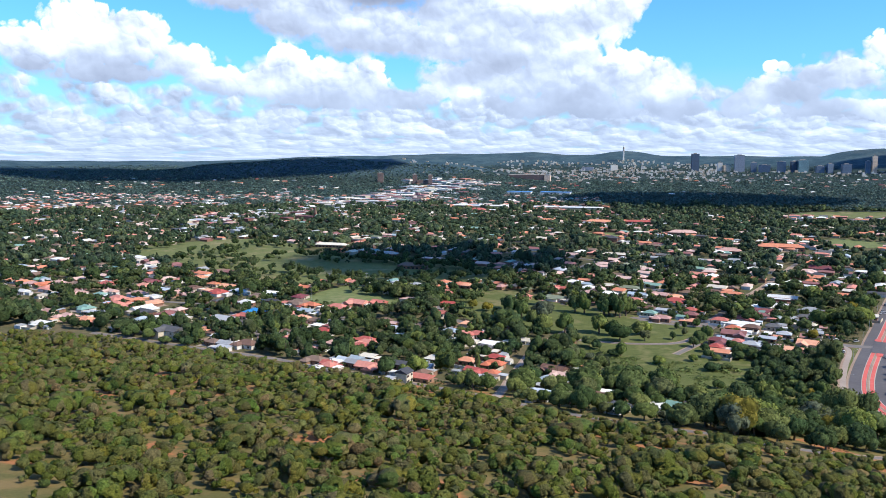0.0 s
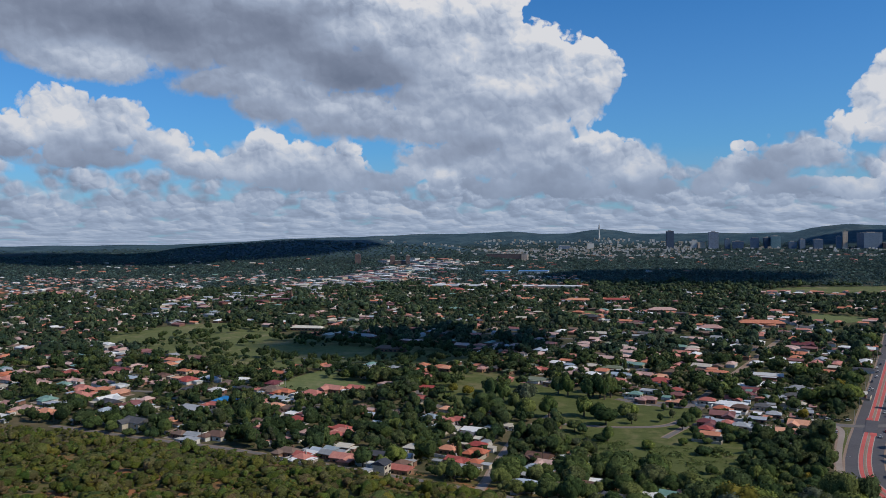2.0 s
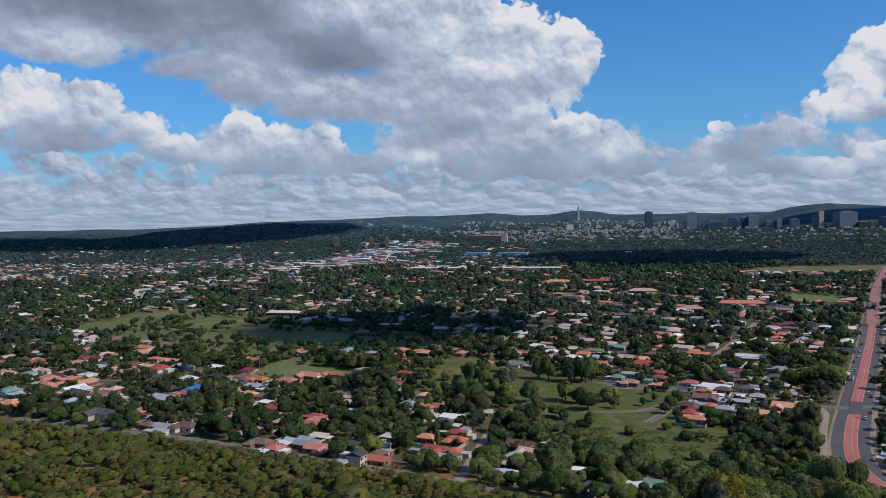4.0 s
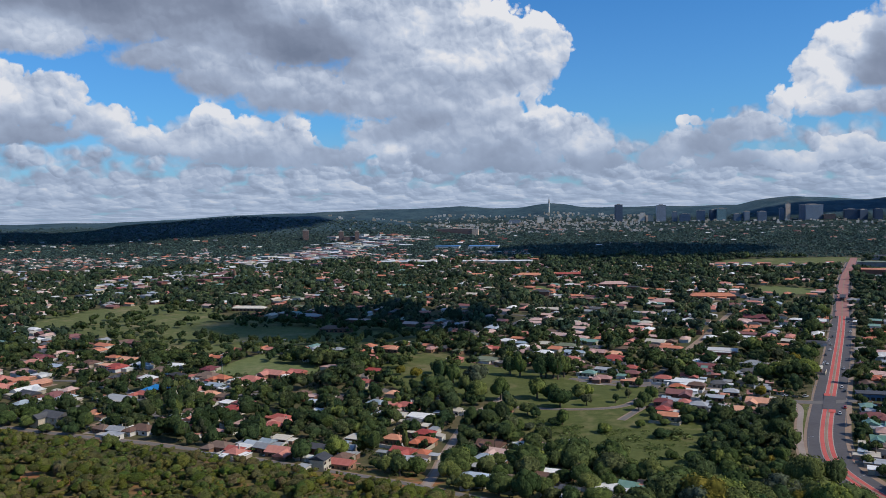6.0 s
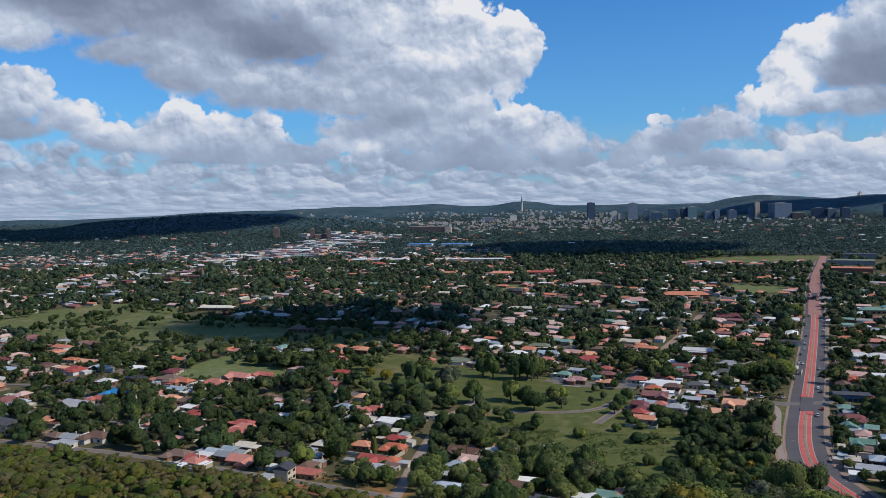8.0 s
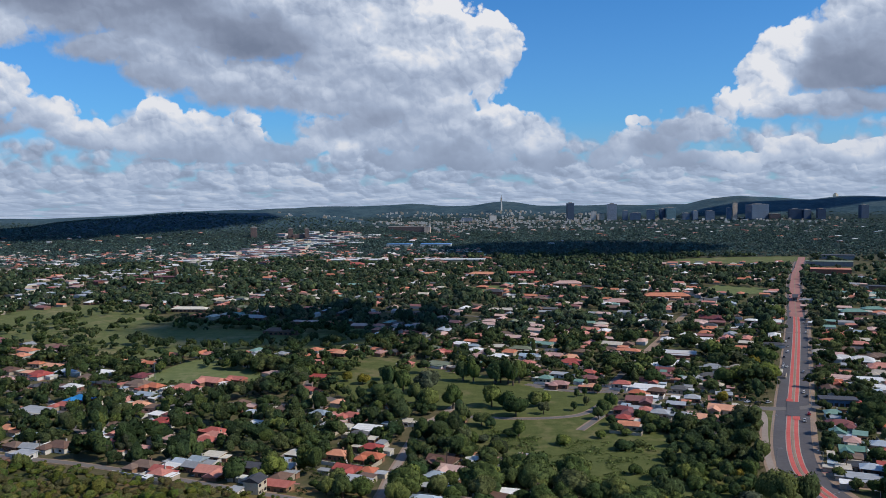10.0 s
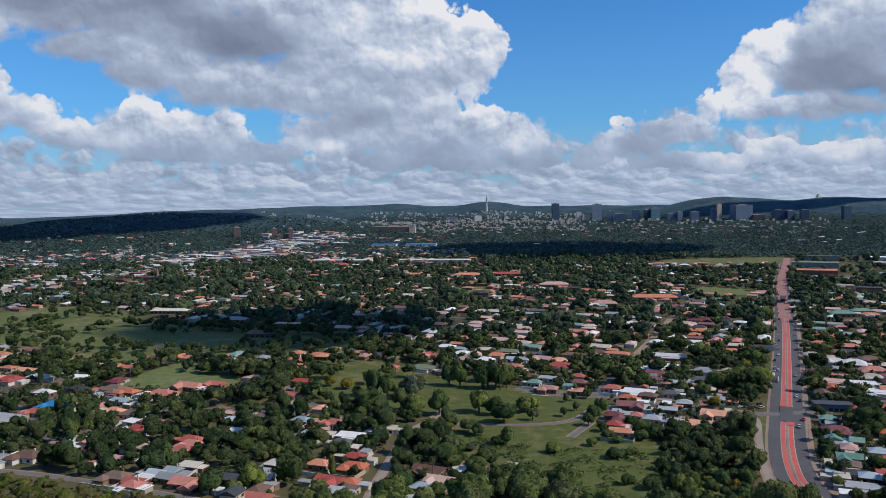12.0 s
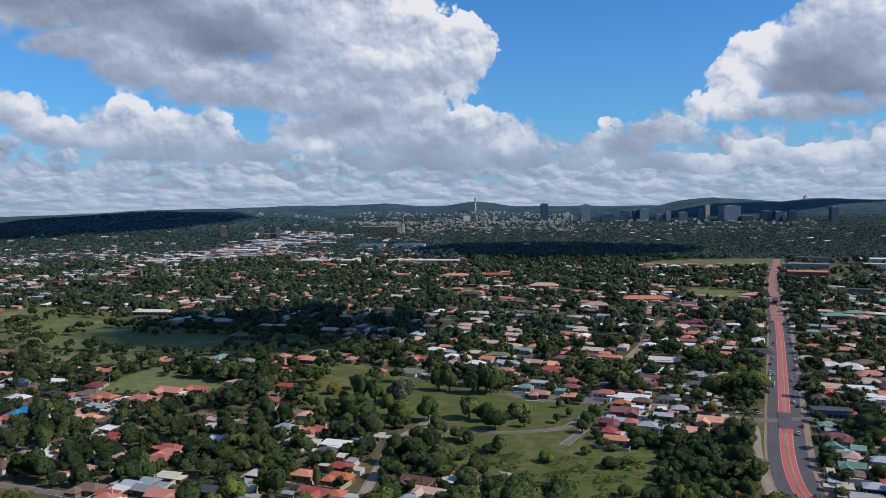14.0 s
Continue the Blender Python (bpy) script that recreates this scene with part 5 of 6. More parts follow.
# shrubs and hedges in the gardens
x, y = jittered(-400, 430, 215, 620, 6.6, rng)
h = rng.uniform(1.2, 3.0, len(x))
keep = in_view(x, y) & free_of(x, y) & (y > np.interp(x, [p[0] for p in FOOT], [p[1] for p in FOOT]) + 4) & (wander(x, y, 30, 3) > -0.2)
ok, _ = clear_of_houses(x, y, h)
keep &= ok
x, y, h = x[keep], y[keep], h[keep]
s = h * rng.uniform(0.6, 1.1, len(x))
tagged(scatter_mesh("garden_shrubs", BUSHES_FAR, np.column_stack([x, y, land(x, y) + h * 0.3]), np.column_stack([s, s, h * 0.7]), LEAF_FAR, 2),
       "clipped and overgrown green garden shrubs", "shrubs", kind="stuff")
# rough growth in the park's wet hollow
x, y = jittered(5, 150, 270, 430, 1.7, rng)
keep = inside(x, y, [(17, 403), (31, 412), (38, 389), (68, 383), (100, 373), (112, 362), (104, 340), (90, 312), (62, 318), (45, 345), (38, 362), (20, 375)]) & (wander(x, y, 22, 4) + 0.5 * wander(x, y, 7, 6) > -0.35)
x, y = x[keep], y[keep]
h = rng.uniform(0.3, 0.7, len(x)) * (1 + 0.6 * wander(x, y, 12, 9)) + 1.2 * (rng.random(len(x)) < 0.03)
tagged(scatter_mesh("reed_bed", BUSHES_FAR, np.column_stack([x, y, land(x, y) + 0.2]), np.column_stack([h * 1.6, h * 1.6, h]), REED, 3),
       "low tangled reeds and weeds in the park hollow", "reeds", kind="stuff")

# bush on the slope below the camera
x, y = jittered(-420, 150, -20, 420, 5.2, rng)
foot_y = np.interp(x, [p[0] for p in FOOT], [p[1] for p in FOOT])
bare = wander(x, y, 42, 11) + 0.6 * wander(x, y, 17, 12)
keep = in_view(x, y, 6) & (y < foot_y - 3.8) & (bare > -1.05) & (np.hypot(x, y + 50) > 45)
x, y, foot_y = x[keep], y[keep], foot_y[keep]
h = (2.0 + 4.4 * rng.random(len(x)) ** 1.4) * (1 + 0.35 * wander(x, y, 35, 13))
h = np.minimum(h, 1.3 + 0.18 * (foot_y - y))
s = h * rng.uniform(0.65, 1.05, len(x))
thin = rng.random(len(x)) < np.where(foot_y - y < 10, 0.7, 0.95)
x, y, h, s = x[thin], y[thin], h[thin], s[thin]
for shapes, m, words in ((BUSHES_NEAR, y < 140, "dense olive green bushveld thicket high on the hillside"), (BUSHES, y >= 140, "olive green bushveld thicket at the hillside's foot")):
    tagged(scatter_mesh("bushveld", shapes, np.column_stack([x, y, land(x, y) + h * 0.35])[m], np.column_stack([s, s, h * 0.65])[m], BUSH, 4), words, "bush", kind="stuff")

x, y = rows_of_plots(-2600, 2600, 2000, 4100, 46, 60, rng)
m = in_view(x, y, 1) & ~inside(x, y, COMMERCE) & (wander(x, y, 400, 22) > 0.1) & (rng.random(len(x)) < np.where(x > 90, 0.22, 0.5)) & ~((x > 90) & (y < 2150) & (y < 2500 - 0.4 * x)) & (land(x, y) < 28) & (np.hypot(x, y) < 3950)
x, y = x[m], y[m]
far_houses("distant_houses", x, y, rng.uniform(-40, 40, len(x)), 1.05, 4, "scattered pale distant houses among trees")

# trees of the suburb beyond
x, y = jittered(-1500, 1300, 620, 1750, 12.2, rng)
m = in_view(x, y, 1) & free_of(x, y, True, 0.8) & (wander(x, y, 55, 31) > -0.9) & (np.hypot(x, y) < 1750) & ((y > 700) | (np.abs(x) > 400))
x, y = x[m], y[m]
h = (5 + 5 * rng.random(len(x)) + 4 * (rng.random(len(x)) < 0.25)) * (1 + 0.3 * wander(x, y, 90, 32))
ok = np.ones(len(x), bool)
cells = {}
for hx, hy in zip(*FAR_HOUSES):
    cells.setdefault((int(hx // 20), int(hy // 20)), []).append((hx, hy))
for k in range(len(x)):
    i, j = int(x[k] // 20), int(y[k] // 20)
    for a in (-1, 0, 1):
        for b in (-1, 0, 1):
            for hx, hy in cells.get((i + a, j + b), ()):
                dx, dy = x[k] - hx, y[k] - hy
                if dx * dx + dy * dy < 49 or (abs(dx) < 7 and -14 < dy < 0):
                    ok[k] = False
ok |= rng.random(len(x)) < 0.3
for hx, hy, r in HALLS:
    ok &= ~((np.abs(x - hx) < r) & (y > hy - 40) & (y < hy + 10))
ok &= ~((x > -280) & (x < 110) & (y > 1560 - 0.13 * x) & (y < 1690 - 0.13 * x))
ok &= ~(inside(x, y + 22, KICKABOUT) | inside(x, y + 40, KICKABOUT) | inside(x, y + 28, NOOK) | inside(x, y + 40, VLEI))
ok &= ~inside(x, y, [(380, 1380), (640, 1380), (720, 1500), (430, 1520)])
ok &= ~(inside(x, y, WORKS) & (rng.random(len(x)) < 0.75))
ok &= ~(inside(x, y, COMMERCE) & (rng.random(len(x)) < 0.6))
x, y, h = x[ok], y[ok], h[ok]
s = h * rng.uniform(0.55, 0.8, len(x))
tagged(scatter_mesh("suburb_trees", CROWNS_FAR, np.column_stack([x, y, land(x, y) + h * 0.4]), np.column_stack([s, s, h * 0.58]), LEAF_SUBURB_HAZE, 5),
       "dark green street and garden trees of the suburb, haze-blued", "trees", kind="stuff")
x, y = jittered(-2400, 2100, 1600, 3050, 16.5, rng)
m = in_view(x, y, 1) & (np.hypot(x, y) > 1740) & ~(inside(x, y, COMMERCE) & (rng.random(len(x)) < 0.65)) & ~inside(x, y, VLEI) & (wander(x, y, 160, 33) > -1.3)
x, y = x[m], y[m]
h = rng.uniform(4, 7.5, len(x))
s = rng.uniform(5, 9, len(x))
tagged(scatter_mesh("distant_trees", CLUMPS, np.column_stack([x, y, land(x, y) + h * 0.3]), np.column_stack([s, s, h * 0.65]), LEAF_HORIZON_HAZE, 6),
       "distant dark green tree cover over the town, tinted with haze", "trees", kind="stuff")
x, y = jittered(-3600, 3200, 2700, 4850, 24, rng)
r = np.hypot(x, y + 50)
m = in_view(x, y, 1) & (r > 3040) & (r < 4660) & (wander(x, y, 300, 34) + 0.5 * wander(x, y, 90, 35) > -0.6)
x, y = x[m], y[m]
h, s = rng.uniform(3, 6, len(x)), rng.uniform(5, 10, len(x))
m = land(x, y) < 45
tagged(scatter_mesh("hill_woods", CLUMPS, np.column_stack([x, y, land(x, y) + 1])[m], np.column_stack([s, s, h * 0.7])[m], LEAF_HORIZON_HAZE, 7),
       "dark haze-tinted woods and scrub below the distant hills", "woods", kind="stuff")

# ---------------------------------------------------------------- large buildings
def block(x, y, w, d, h, mat, turn, name, label, category="building", roof=None, base=None, group=""):
    """A large building: body, roof slab with parapet, window bands on its faces, plant room."""
    ob = new(name)
    z = rise(x, y) - 1 if base is None else base
    ob.matrix_basis = pose(x, y, z, 0, 0, turn)
    part("body", boxes((-w / 2, w / 2, -d / 2, d / 2, 0, h)), mat, ob)
    part("roof", boxes((-w / 2 - 0.4, w / 2 + 0.4, -d / 2 - 0.4, d / 2 + 0.4, h, h + 0.6)), roof or CONCRETE, ob)
    if h > 25:
        part("plant_room", boxes((-w * 0.22, w * 0.2, -d * 0.2, d * 0.2, h + 0.6, h + 4.5)), GREYWALL, ob)
    return tagged(ob, label, category, group)


STOREYS = banded_stuff("concrete_and_glass", (0.27, 0.31, 0.37), (0.12, 0.155, 0.21), 3.4, 3.2, 0.55)
DARKTOWER = banded_stuff("dark_curtain_wall", (0.046, 0.076, 0.128), (0.030, 0.052, 0.094), 3.6, 2.4, 0.7)
BEIGETOWER = banded_stuff("beige_cladding", (0.66, 0.52, 0.40), (0.36, 0.28, 0.23), 3.4, 6.0, 0.5)
BRICKTOWER = banded_stuff("brick_flats", (0.17, 0.115, 0.10), (0.06, 0.06, 0.07), 3.0, 4.0, 0.45)
TEALTOWER = banded_stuff("teal_glass", (0.12, 0.22, 0.26), (0.06, 0.12, 0.16), 3.8, 5.0, 0.7)
# cladding colour with the far city's haze mixed in
HAZETOWER = banded_stuff("hazy_blue_grey_cladding", (0.120, 0.168, 0.235), (0.066, 0.102, 0.160), 3.4, 3.2, 0.6)
SKYLINE_MATS = {"g": HAZETOWER, "d": DARKTOWER, "s": STOREYS, "b": BEIGETOWER, "t": TEALTOWER, "r": BRICKTOWER, "w": WHITEWALL}
TOWERS = [(682, 100, 37, "d"), (909, 92, 50, "s"), (810, 53, 25, "w"), (982, 54, 28, "g"), (1037, 41, 58, "g"), (1122, 58, 44, "g"), (1185, 60, 32, "d"),
          (1227, 67, 51, "t"), (1363, 48, 29, "g"), (1445, 46, 44, "g"), (1549, 62, 24, "g"), (1581, 88, 24, "b"), (1703, 79, 98, "g"), (1797, 26, 57, "r"),
          (1909, 49, 61, "d"), (1970, 45, 44, "d"), (2051, 48, 41, "d"), (2284, 67, 42, "d"), (847, 40, 38, "b"), (1315, 36, 39, "g"), (258, 39, 37, "w"), (117, 28, 62, "s")]
TOWER_WORDS = {"g": "haze-tinted blue-grey office block in the distant city centre", "d": "dark glass office tower in the distant city centre", "s": "grey concrete office tower in the distant city centre", "b": "beige clad office tower in the distant city centre",
               "t": "teal glass office tower in the distant city centre", "r": "low brick block in the distant city centre", "w": "white tower block in the distant city centre"}
for x, top, w, kind in TOWERS:
    k = 4080 / math.hypot(x, 4350)
    x, y, w, top = x * k, 4350 * k - 50, w * k, 128.5 + (top - 128.5) * k
    base = rise(x, y) - 2
    block(x, y, w, w * 0.7, top - base, SKYLINE_MATS[kind], random.Random(int(x)).uniform(-12, 12), "office_tower", TOWER_WORDS[kind], "tower", base=base, group="city centre towers")


# ---------------------------------------------------------------- unseen clouds overhead, added to cast shadows on the land
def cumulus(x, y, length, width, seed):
    """An unseen cloud 2600 m up, put between the sun and the place (x, y) to shade it."""
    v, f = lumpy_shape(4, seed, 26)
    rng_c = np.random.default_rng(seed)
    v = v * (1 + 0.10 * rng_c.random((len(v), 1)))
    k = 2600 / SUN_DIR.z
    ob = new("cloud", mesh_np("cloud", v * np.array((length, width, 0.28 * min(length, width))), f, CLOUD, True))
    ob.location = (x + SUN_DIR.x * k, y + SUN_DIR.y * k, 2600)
    return tagged(ob, "unseen white cumulus cloud added high up to shade the land", "cloud", "clouds")


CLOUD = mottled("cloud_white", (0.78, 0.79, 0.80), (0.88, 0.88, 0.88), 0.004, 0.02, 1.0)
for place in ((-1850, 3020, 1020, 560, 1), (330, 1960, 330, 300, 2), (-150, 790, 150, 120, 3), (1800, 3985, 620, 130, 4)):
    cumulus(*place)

# low city fabric under the towers and below the tower hill
rnd = random.Random(77)
bm, bm2 = bmesh.new(), bmesh.new()
for k in range(1150):
    az = radians(rnd.uniform(-5, 11) if k < 620 else rnd.uniform(-12, 27))
    r = (4250 if k < 620 else 4060) - 1150 * rnd.random() ** 1.7
    x, y = r * math.sin(az), r * math.cos(az)
    w, d, h = rnd.uniform(4, 14), rnd.uniform(4, 8), rnd.choice((4, 5, 6, 7, 8, 12)) * (1.0 if r > 3600 else 0.7)
    z = rise(x, y)
    box(bm if rnd.random() < 0.6 else bm2, x - w / 2, x + w / 2, y - d / 2, y + d / 2, z - 2, z + h)
root = tagged(new("city_blocks"), "pale jumble of distant city buildings", "buildings", kind="stuff")
part("pale_block", bm, WHITEWALL, root)
part("brown_block", bm2, PLASTER, root)

# telecommunication tower on its hill
ob = new("radio_tower")
ob.matrix_basis = pose(302, 4245, rise(302, 4245) - 2, 0, 0, 0)
h = 149.7 - rise(302, 4245) + 2
bm = bmesh.new()
tube(bm, (0, 0, 0), (0, 0, h * 0.75), 4.6, 3.0, 12)
part("shaft", bm, WHITEWALL, ob)
for z, r in ((0.62, 5.6), (0.71, 5.8), (0.79, 5.2)):
    bm = bmesh.new()
    tube(bm, (0, 0, h * z), (0, 0, h * z + 4.5), r, r * 0.9, 14)
    part("antenna_deck", bm, CONCRETE, ob)
bm = bmesh.new()
tube(bm, (0, 0, h * 0.75), (0, 0, h), 2.2, 0.8, 8)
part("mast", bm, METAL, ob)
tagged(ob, "slender grey concrete radio tower on a distant hilltop", "tower")
# domed monument on the hill
ob = new("hill_monument")
ob.matrix_basis = pose(2205, 4450, rise(2205, 4450) - 3, 0, 0, 20)
part("body", boxes((-10, 10, -10, 10, 0, 22)), PLASTER, ob)
bm = bmesh.new()
bmesh.ops.create_uvsphere(bm, u_segments=12, v_segments=6, radius=8, matrix=Matrix.Translation((0, 0, 22)))
part("dome", bm, PLASTER, ob)
tagged(ob, "square stone monument on a distant hilltop", "monument")

# long shed, blue works, flats, church
block(-86, 1650, 338, 34, 4.2, PLASTER, -8.1, "long_shed", "very long low shed with a pale white roof", "shed", ROOFS["w"])
for x, y, w in ((-130, 2180, 70), (-40, 2168, 60), (-5, 2160, 40)):
    block(x, y, w, 30, 8, WHITEWALL, -8, "factory_shed", "low factory shed with a bright blue roof", "shed", ROOFS["u"], group="blue sheds")
for x, y, w, h in ((-645, 2620, 20, 33), (-518, 2600, 16, 32), (-462, 2590, 14, 33), (-488, 2595, 40, 15)):
    block(x, y, w, 16, h, BRICKTOWER, 10, "apartment_block", "brown brick apartment block among trees", "flats")
block(-150, 3000, 140, 30, 20, BRICKTOWER, -6, "hospital_block", "long brown brick institutional block", "building")
block(-70, 2985, 24, 24, 27, BEIGETOWER, -6, "lift_tower", "beige lift tower of a brick institution", "building")
ob = new("church")
ob.matrix_basis = pose(-448, 1275, 0, 0, 0, -20)
part("nave", boxes((4, 26, -6, 6, 0, 7)), PLASTER, ob)
part("roof", merge(bmesh.new(), hip_roof(24, 13, 7, 0.8, cut=0.0), Matrix.Translation((15, 0, 0))), ROOFS["t"], ob)
part("bell_tower", boxes((-2.5, 2.5, -2.5, 2.5, 0, 15)), BRICKWALL, ob)
bm = bmesh.new()
tube(bm, (0, 0, 15), (0, 0, 27), 3.0, 0.1, 8)
part("spire", bm, ROOFS["b"], ob)
tagged(ob, "small church with a pointed brown spire", "church")
# shops and works along the main street of the next suburb
rnd = random.Random(41)
centre = curve_through(STRIP, 10)
count = 0
for k in range(2600):
    p = centre[rnd.randrange(len(centre))]
    far = p[1] / 1400
    x, y = p[0] + rnd.gauss(0, 32 + 18 * far), p[1] + rnd.gauss(0, 18)
    w, d, h = rnd.uniform(10, 30) * (0.6 + 0.4 * far), rnd.uniform(12, 24) * far, rnd.choice((3.6, 4.2, 4.5, 5.0, 6.5))
    if y < 1030 or count >= 300:
        continue
    if any(math.hypot(x - a, (y - b) * 0.8) < (w + c) * 0.36 for a, b, c in HOUSES[-count:] if count):
        continue
    HOUSES.append((x, y, w))
    count += 1
    c = rnd.choice("wwwggglllwccepprtebd")
    block(x, y, w, d, h, rnd.choice((WHITEWALL, WHITEWALL, PLASTER, GREYWALL, BRICKWALL)), -24 + rnd.choice((0, 0, 90)), "shop_block",
          f"flat commercial building with a {ROOF_WORDS[c]} roof", "shop", ROOFS[c], group="commercial buildings")
# brick shops with maroon roofs beside the church
for x, y, w, d, h in ((-500, 1250, 34, 16, 9), (-470, 1290, 40, 18, 8), (-530, 1300, 26, 14, 9), (-560, 1225, 22, 14, 8)):
    block(x, y, w, d, h, BRICKWALL, -20, "brick_shops", "brown brick shopping block with maroon roof", "shop", ROOFS["e"], group="commercial buildings")
# rows of flats, schools and halls that stand out among the gardens
for x, y, w, d, h, c in ((275, 955, 56, 16, 5.5, "o"), (-35, 1296, 36, 14, 5, "o"), (60, 1285, 44, 14, 5, "o"), (130, 1295, 48, 12, 4.5, "r"), (178, 1126, 40, 16, 4.5, "p"),
                         (204, 912, 28, 16, 4.5, "p"), (63, 1022, 24, 14, 6, "k"), (-306, 905, 44, 11, 4, "c"), (-255, 890, 24, 12, 4, "b"), (-161, 734, 34, 12, 4.2, "b"),
                         (-214, 828, 30, 12, 4.0, "g"), (-178, 1510, 34, 16, 6, "r"), (432, 806, 26, 12, 4.5, "t"), (462, 822, 22, 11, 4.5, "t"), (478, 775, 26, 18, 5, "v")):
    ob = new("long_hall")
    ob.matrix_basis = pose(x, y, rise(x, y) - 0.2, 0, 0, -8)
    part("wall", boxes((-w / 2, w / 2, -d / 2, d / 2, -0.5, h)), BRICKWALL, ob)
    part("roof", hip_roof(w, d, h, 0.42), ROOFS[c], ob)
    for k in range(int(w / 5)):
        part("window", boxes((-w / 2 + 1.5 + k * 5, -w / 2 + 4 + k * 5, -d / 2 - 0.06, -d / 2 + 0.03, 1.0, 2.6)), GLASS, ob)
    tagged(ob, f"long brick hall with a hipped {ROOF_WORDS[c]} roof", "hall", "long halls")
# warehouses beside the far end of the main road
for x, y, w, d, h, mat, c in ((612, 1226, 58, 30, 11, BRICKWALL, "o"), (690, 1392, 76, 30, 9, GREYWALL, "v"), (770, 1535, 70, 26, 9, GREYWALL, "k"), (572, 1005, 30, 16, 8, BRICKWALL, "k"), (700, 1130, 50, 20, 7, BRICKWALL, "e"),
                              (720, 1200, 46, 18, 6, GREYWALL, "g"), (560, 900, 46, 24, 6, GREYWALL, "t"), (530, 960, 50, 20, 5, GREYWALL, "t"), (880, 1500, 60, 30, 8, WHITEWALL, "w"),
                              (820, 1380, 50, 30, 8, WHITEWALL, "c"), (900, 1380, 40, 24, 8, BRICKWALL, "e")):
    block(x, y, w, d, h, mat, -24, "warehouse", f"low warehouse with a {ROOF_WORDS[c]} roof", "warehouse", ROOFS[c], group="warehouses")
# light blue corner shop at the junction
ob = block(238, 447, 21, 9, 5.0, BLUEWALL, -14, "corner_shop", "low blue painted corner shop with dark windows", "shop", ROOFS["k"])
for k in range(6):
    part("window", boxes((-9 + k * 3.1, -6.9 + k * 3.1, -4.56, -4.48, 1.0, 3.2)), GLASS, ob)

# ---------------------------------------------------------------- vehicles and street furniture
CARPAINT = {"white": mottled("white_car_paint", (0.62, 0.62, 0.62), (0.72, 0.72, 0.72), 0.5, 3, 0.3), "red": mottled("red_car_paint", (0.30, 0.02, 0.02), (0.38, 0.03, 0.03), 0.5, 3, 0.3),
            "silver": mottled("silver_car_paint", (0.36, 0.37, 0.38), (0.44, 0.45, 0.46), 0.5, 3, 0.3), "dark": mottled("dark_car_paint", (0.03, 0.035, 0.045), (0.05, 0.055, 0.065), 0.5, 3, 0.3)}


def car(x, y, turn, paint):
    ob = new("car")
    ob.matrix_basis = pose(x, y, rise(x, y) + 0.30, 0, 0, turn)
    bm = boxes((-0.86, 0.86, -2.15, 2.15, 0.30, 0.86))
    bmesh.ops.bevel(bm, geom=bm.edges[:], offset=0.14, segments=2, affect="EDGES")
    part("body", bm, CARPAINT[paint], ob)
    bm = boxes((-0.74, 0.74, -1.75, 0.85, 0.84, 1.42))
    for v in bm.verts:
        if v.co.z > 1.2:
            v.co.y = v.co.y * 0.68 - 0.1
            v.co.x *= 0.86
    part("cabin_glass", bm, GLASS, ob)
    part("roof_panel", boxes((-0.62, 0.62, -1.22, 0.42, 1.42, 1.47)), CARPAINT[paint], ob)
    for sx in (-1, 1):
        for sy in (-1.3, 1.35):
            bm = bmesh.new()
            tube(bm, (sx * 0.72, sy, 0.31), (sx * 0.90, sy, 0.31), 0.31, 0.31, 12)
            part("wheel", bm, RUBBER, ob)
    return tagged(ob, f"{paint} passenger car on the road", "car", "cars")


def beside(t, offset):
    """A place t along the main road from far to near, offset metres to its right, with the road's heading."""
    i = min(int(t * (len(main) - 1)), len(main) - 2)
    way = main[i + 1] - main[i]
    way = way / np.linalg.norm(way)
    p = main[i] + (t * (len(main) - 1) - i) * (main[i + 1] - main[i]) + np.array((way[1], -way[0])) * offset
    return p[0], p[1], math.degrees(math.atan2(way[1], way[0])) - 90


for t, off, paint in ((0.80, 7.8, "dark"), (0.845, 6.2, "silver"), (0.835, 8.6, "red"), (0.765, 8.0, "red"), (0.752, 5.8, "silver"), (0.70, -6.0, "white"), (0.715, -8.4, "dark"),
                      (0.74, -5.6, "white"), (0.742, -8.2, "white"), (0.66, -6.1, "dark"), (0.62, -8.0, "white"), (0.60, 6.4, "silver"), (0.55, -6.3, "white"), (0.50, 8.1, "dark"),
                      (0.46, -5.9, "dark"), (0.42, -8.2, "white"), (0.36, 6.6, "white"), (0.30, -6.6, "silver"), (0.25, 7.5, "dark"), (0.2, -7, "white"), (0.14, 7, "white"), (0.685, -6.2, "silver"), (0.672, -8.3, "white"), (0.735, -7.9, "silver"), (0.79, 5.9, "white"), (0.64, 8.0, "white"),
                      (0.58, -6.0, "dark"), (0.52, -8.3, "silver"), (0.48, 6.4, "white"), (0.44, 8.2, "silver"), (0.40, -6.2, "white"), (0.33, -8.0, "dark"), (0.28, 6.4, "silver"), (0.22, 8.0, "white"), (0.17, -6.4, "dark")):
    x, y, turn = beside(t, -off)
    car(x, y, turn, paint)


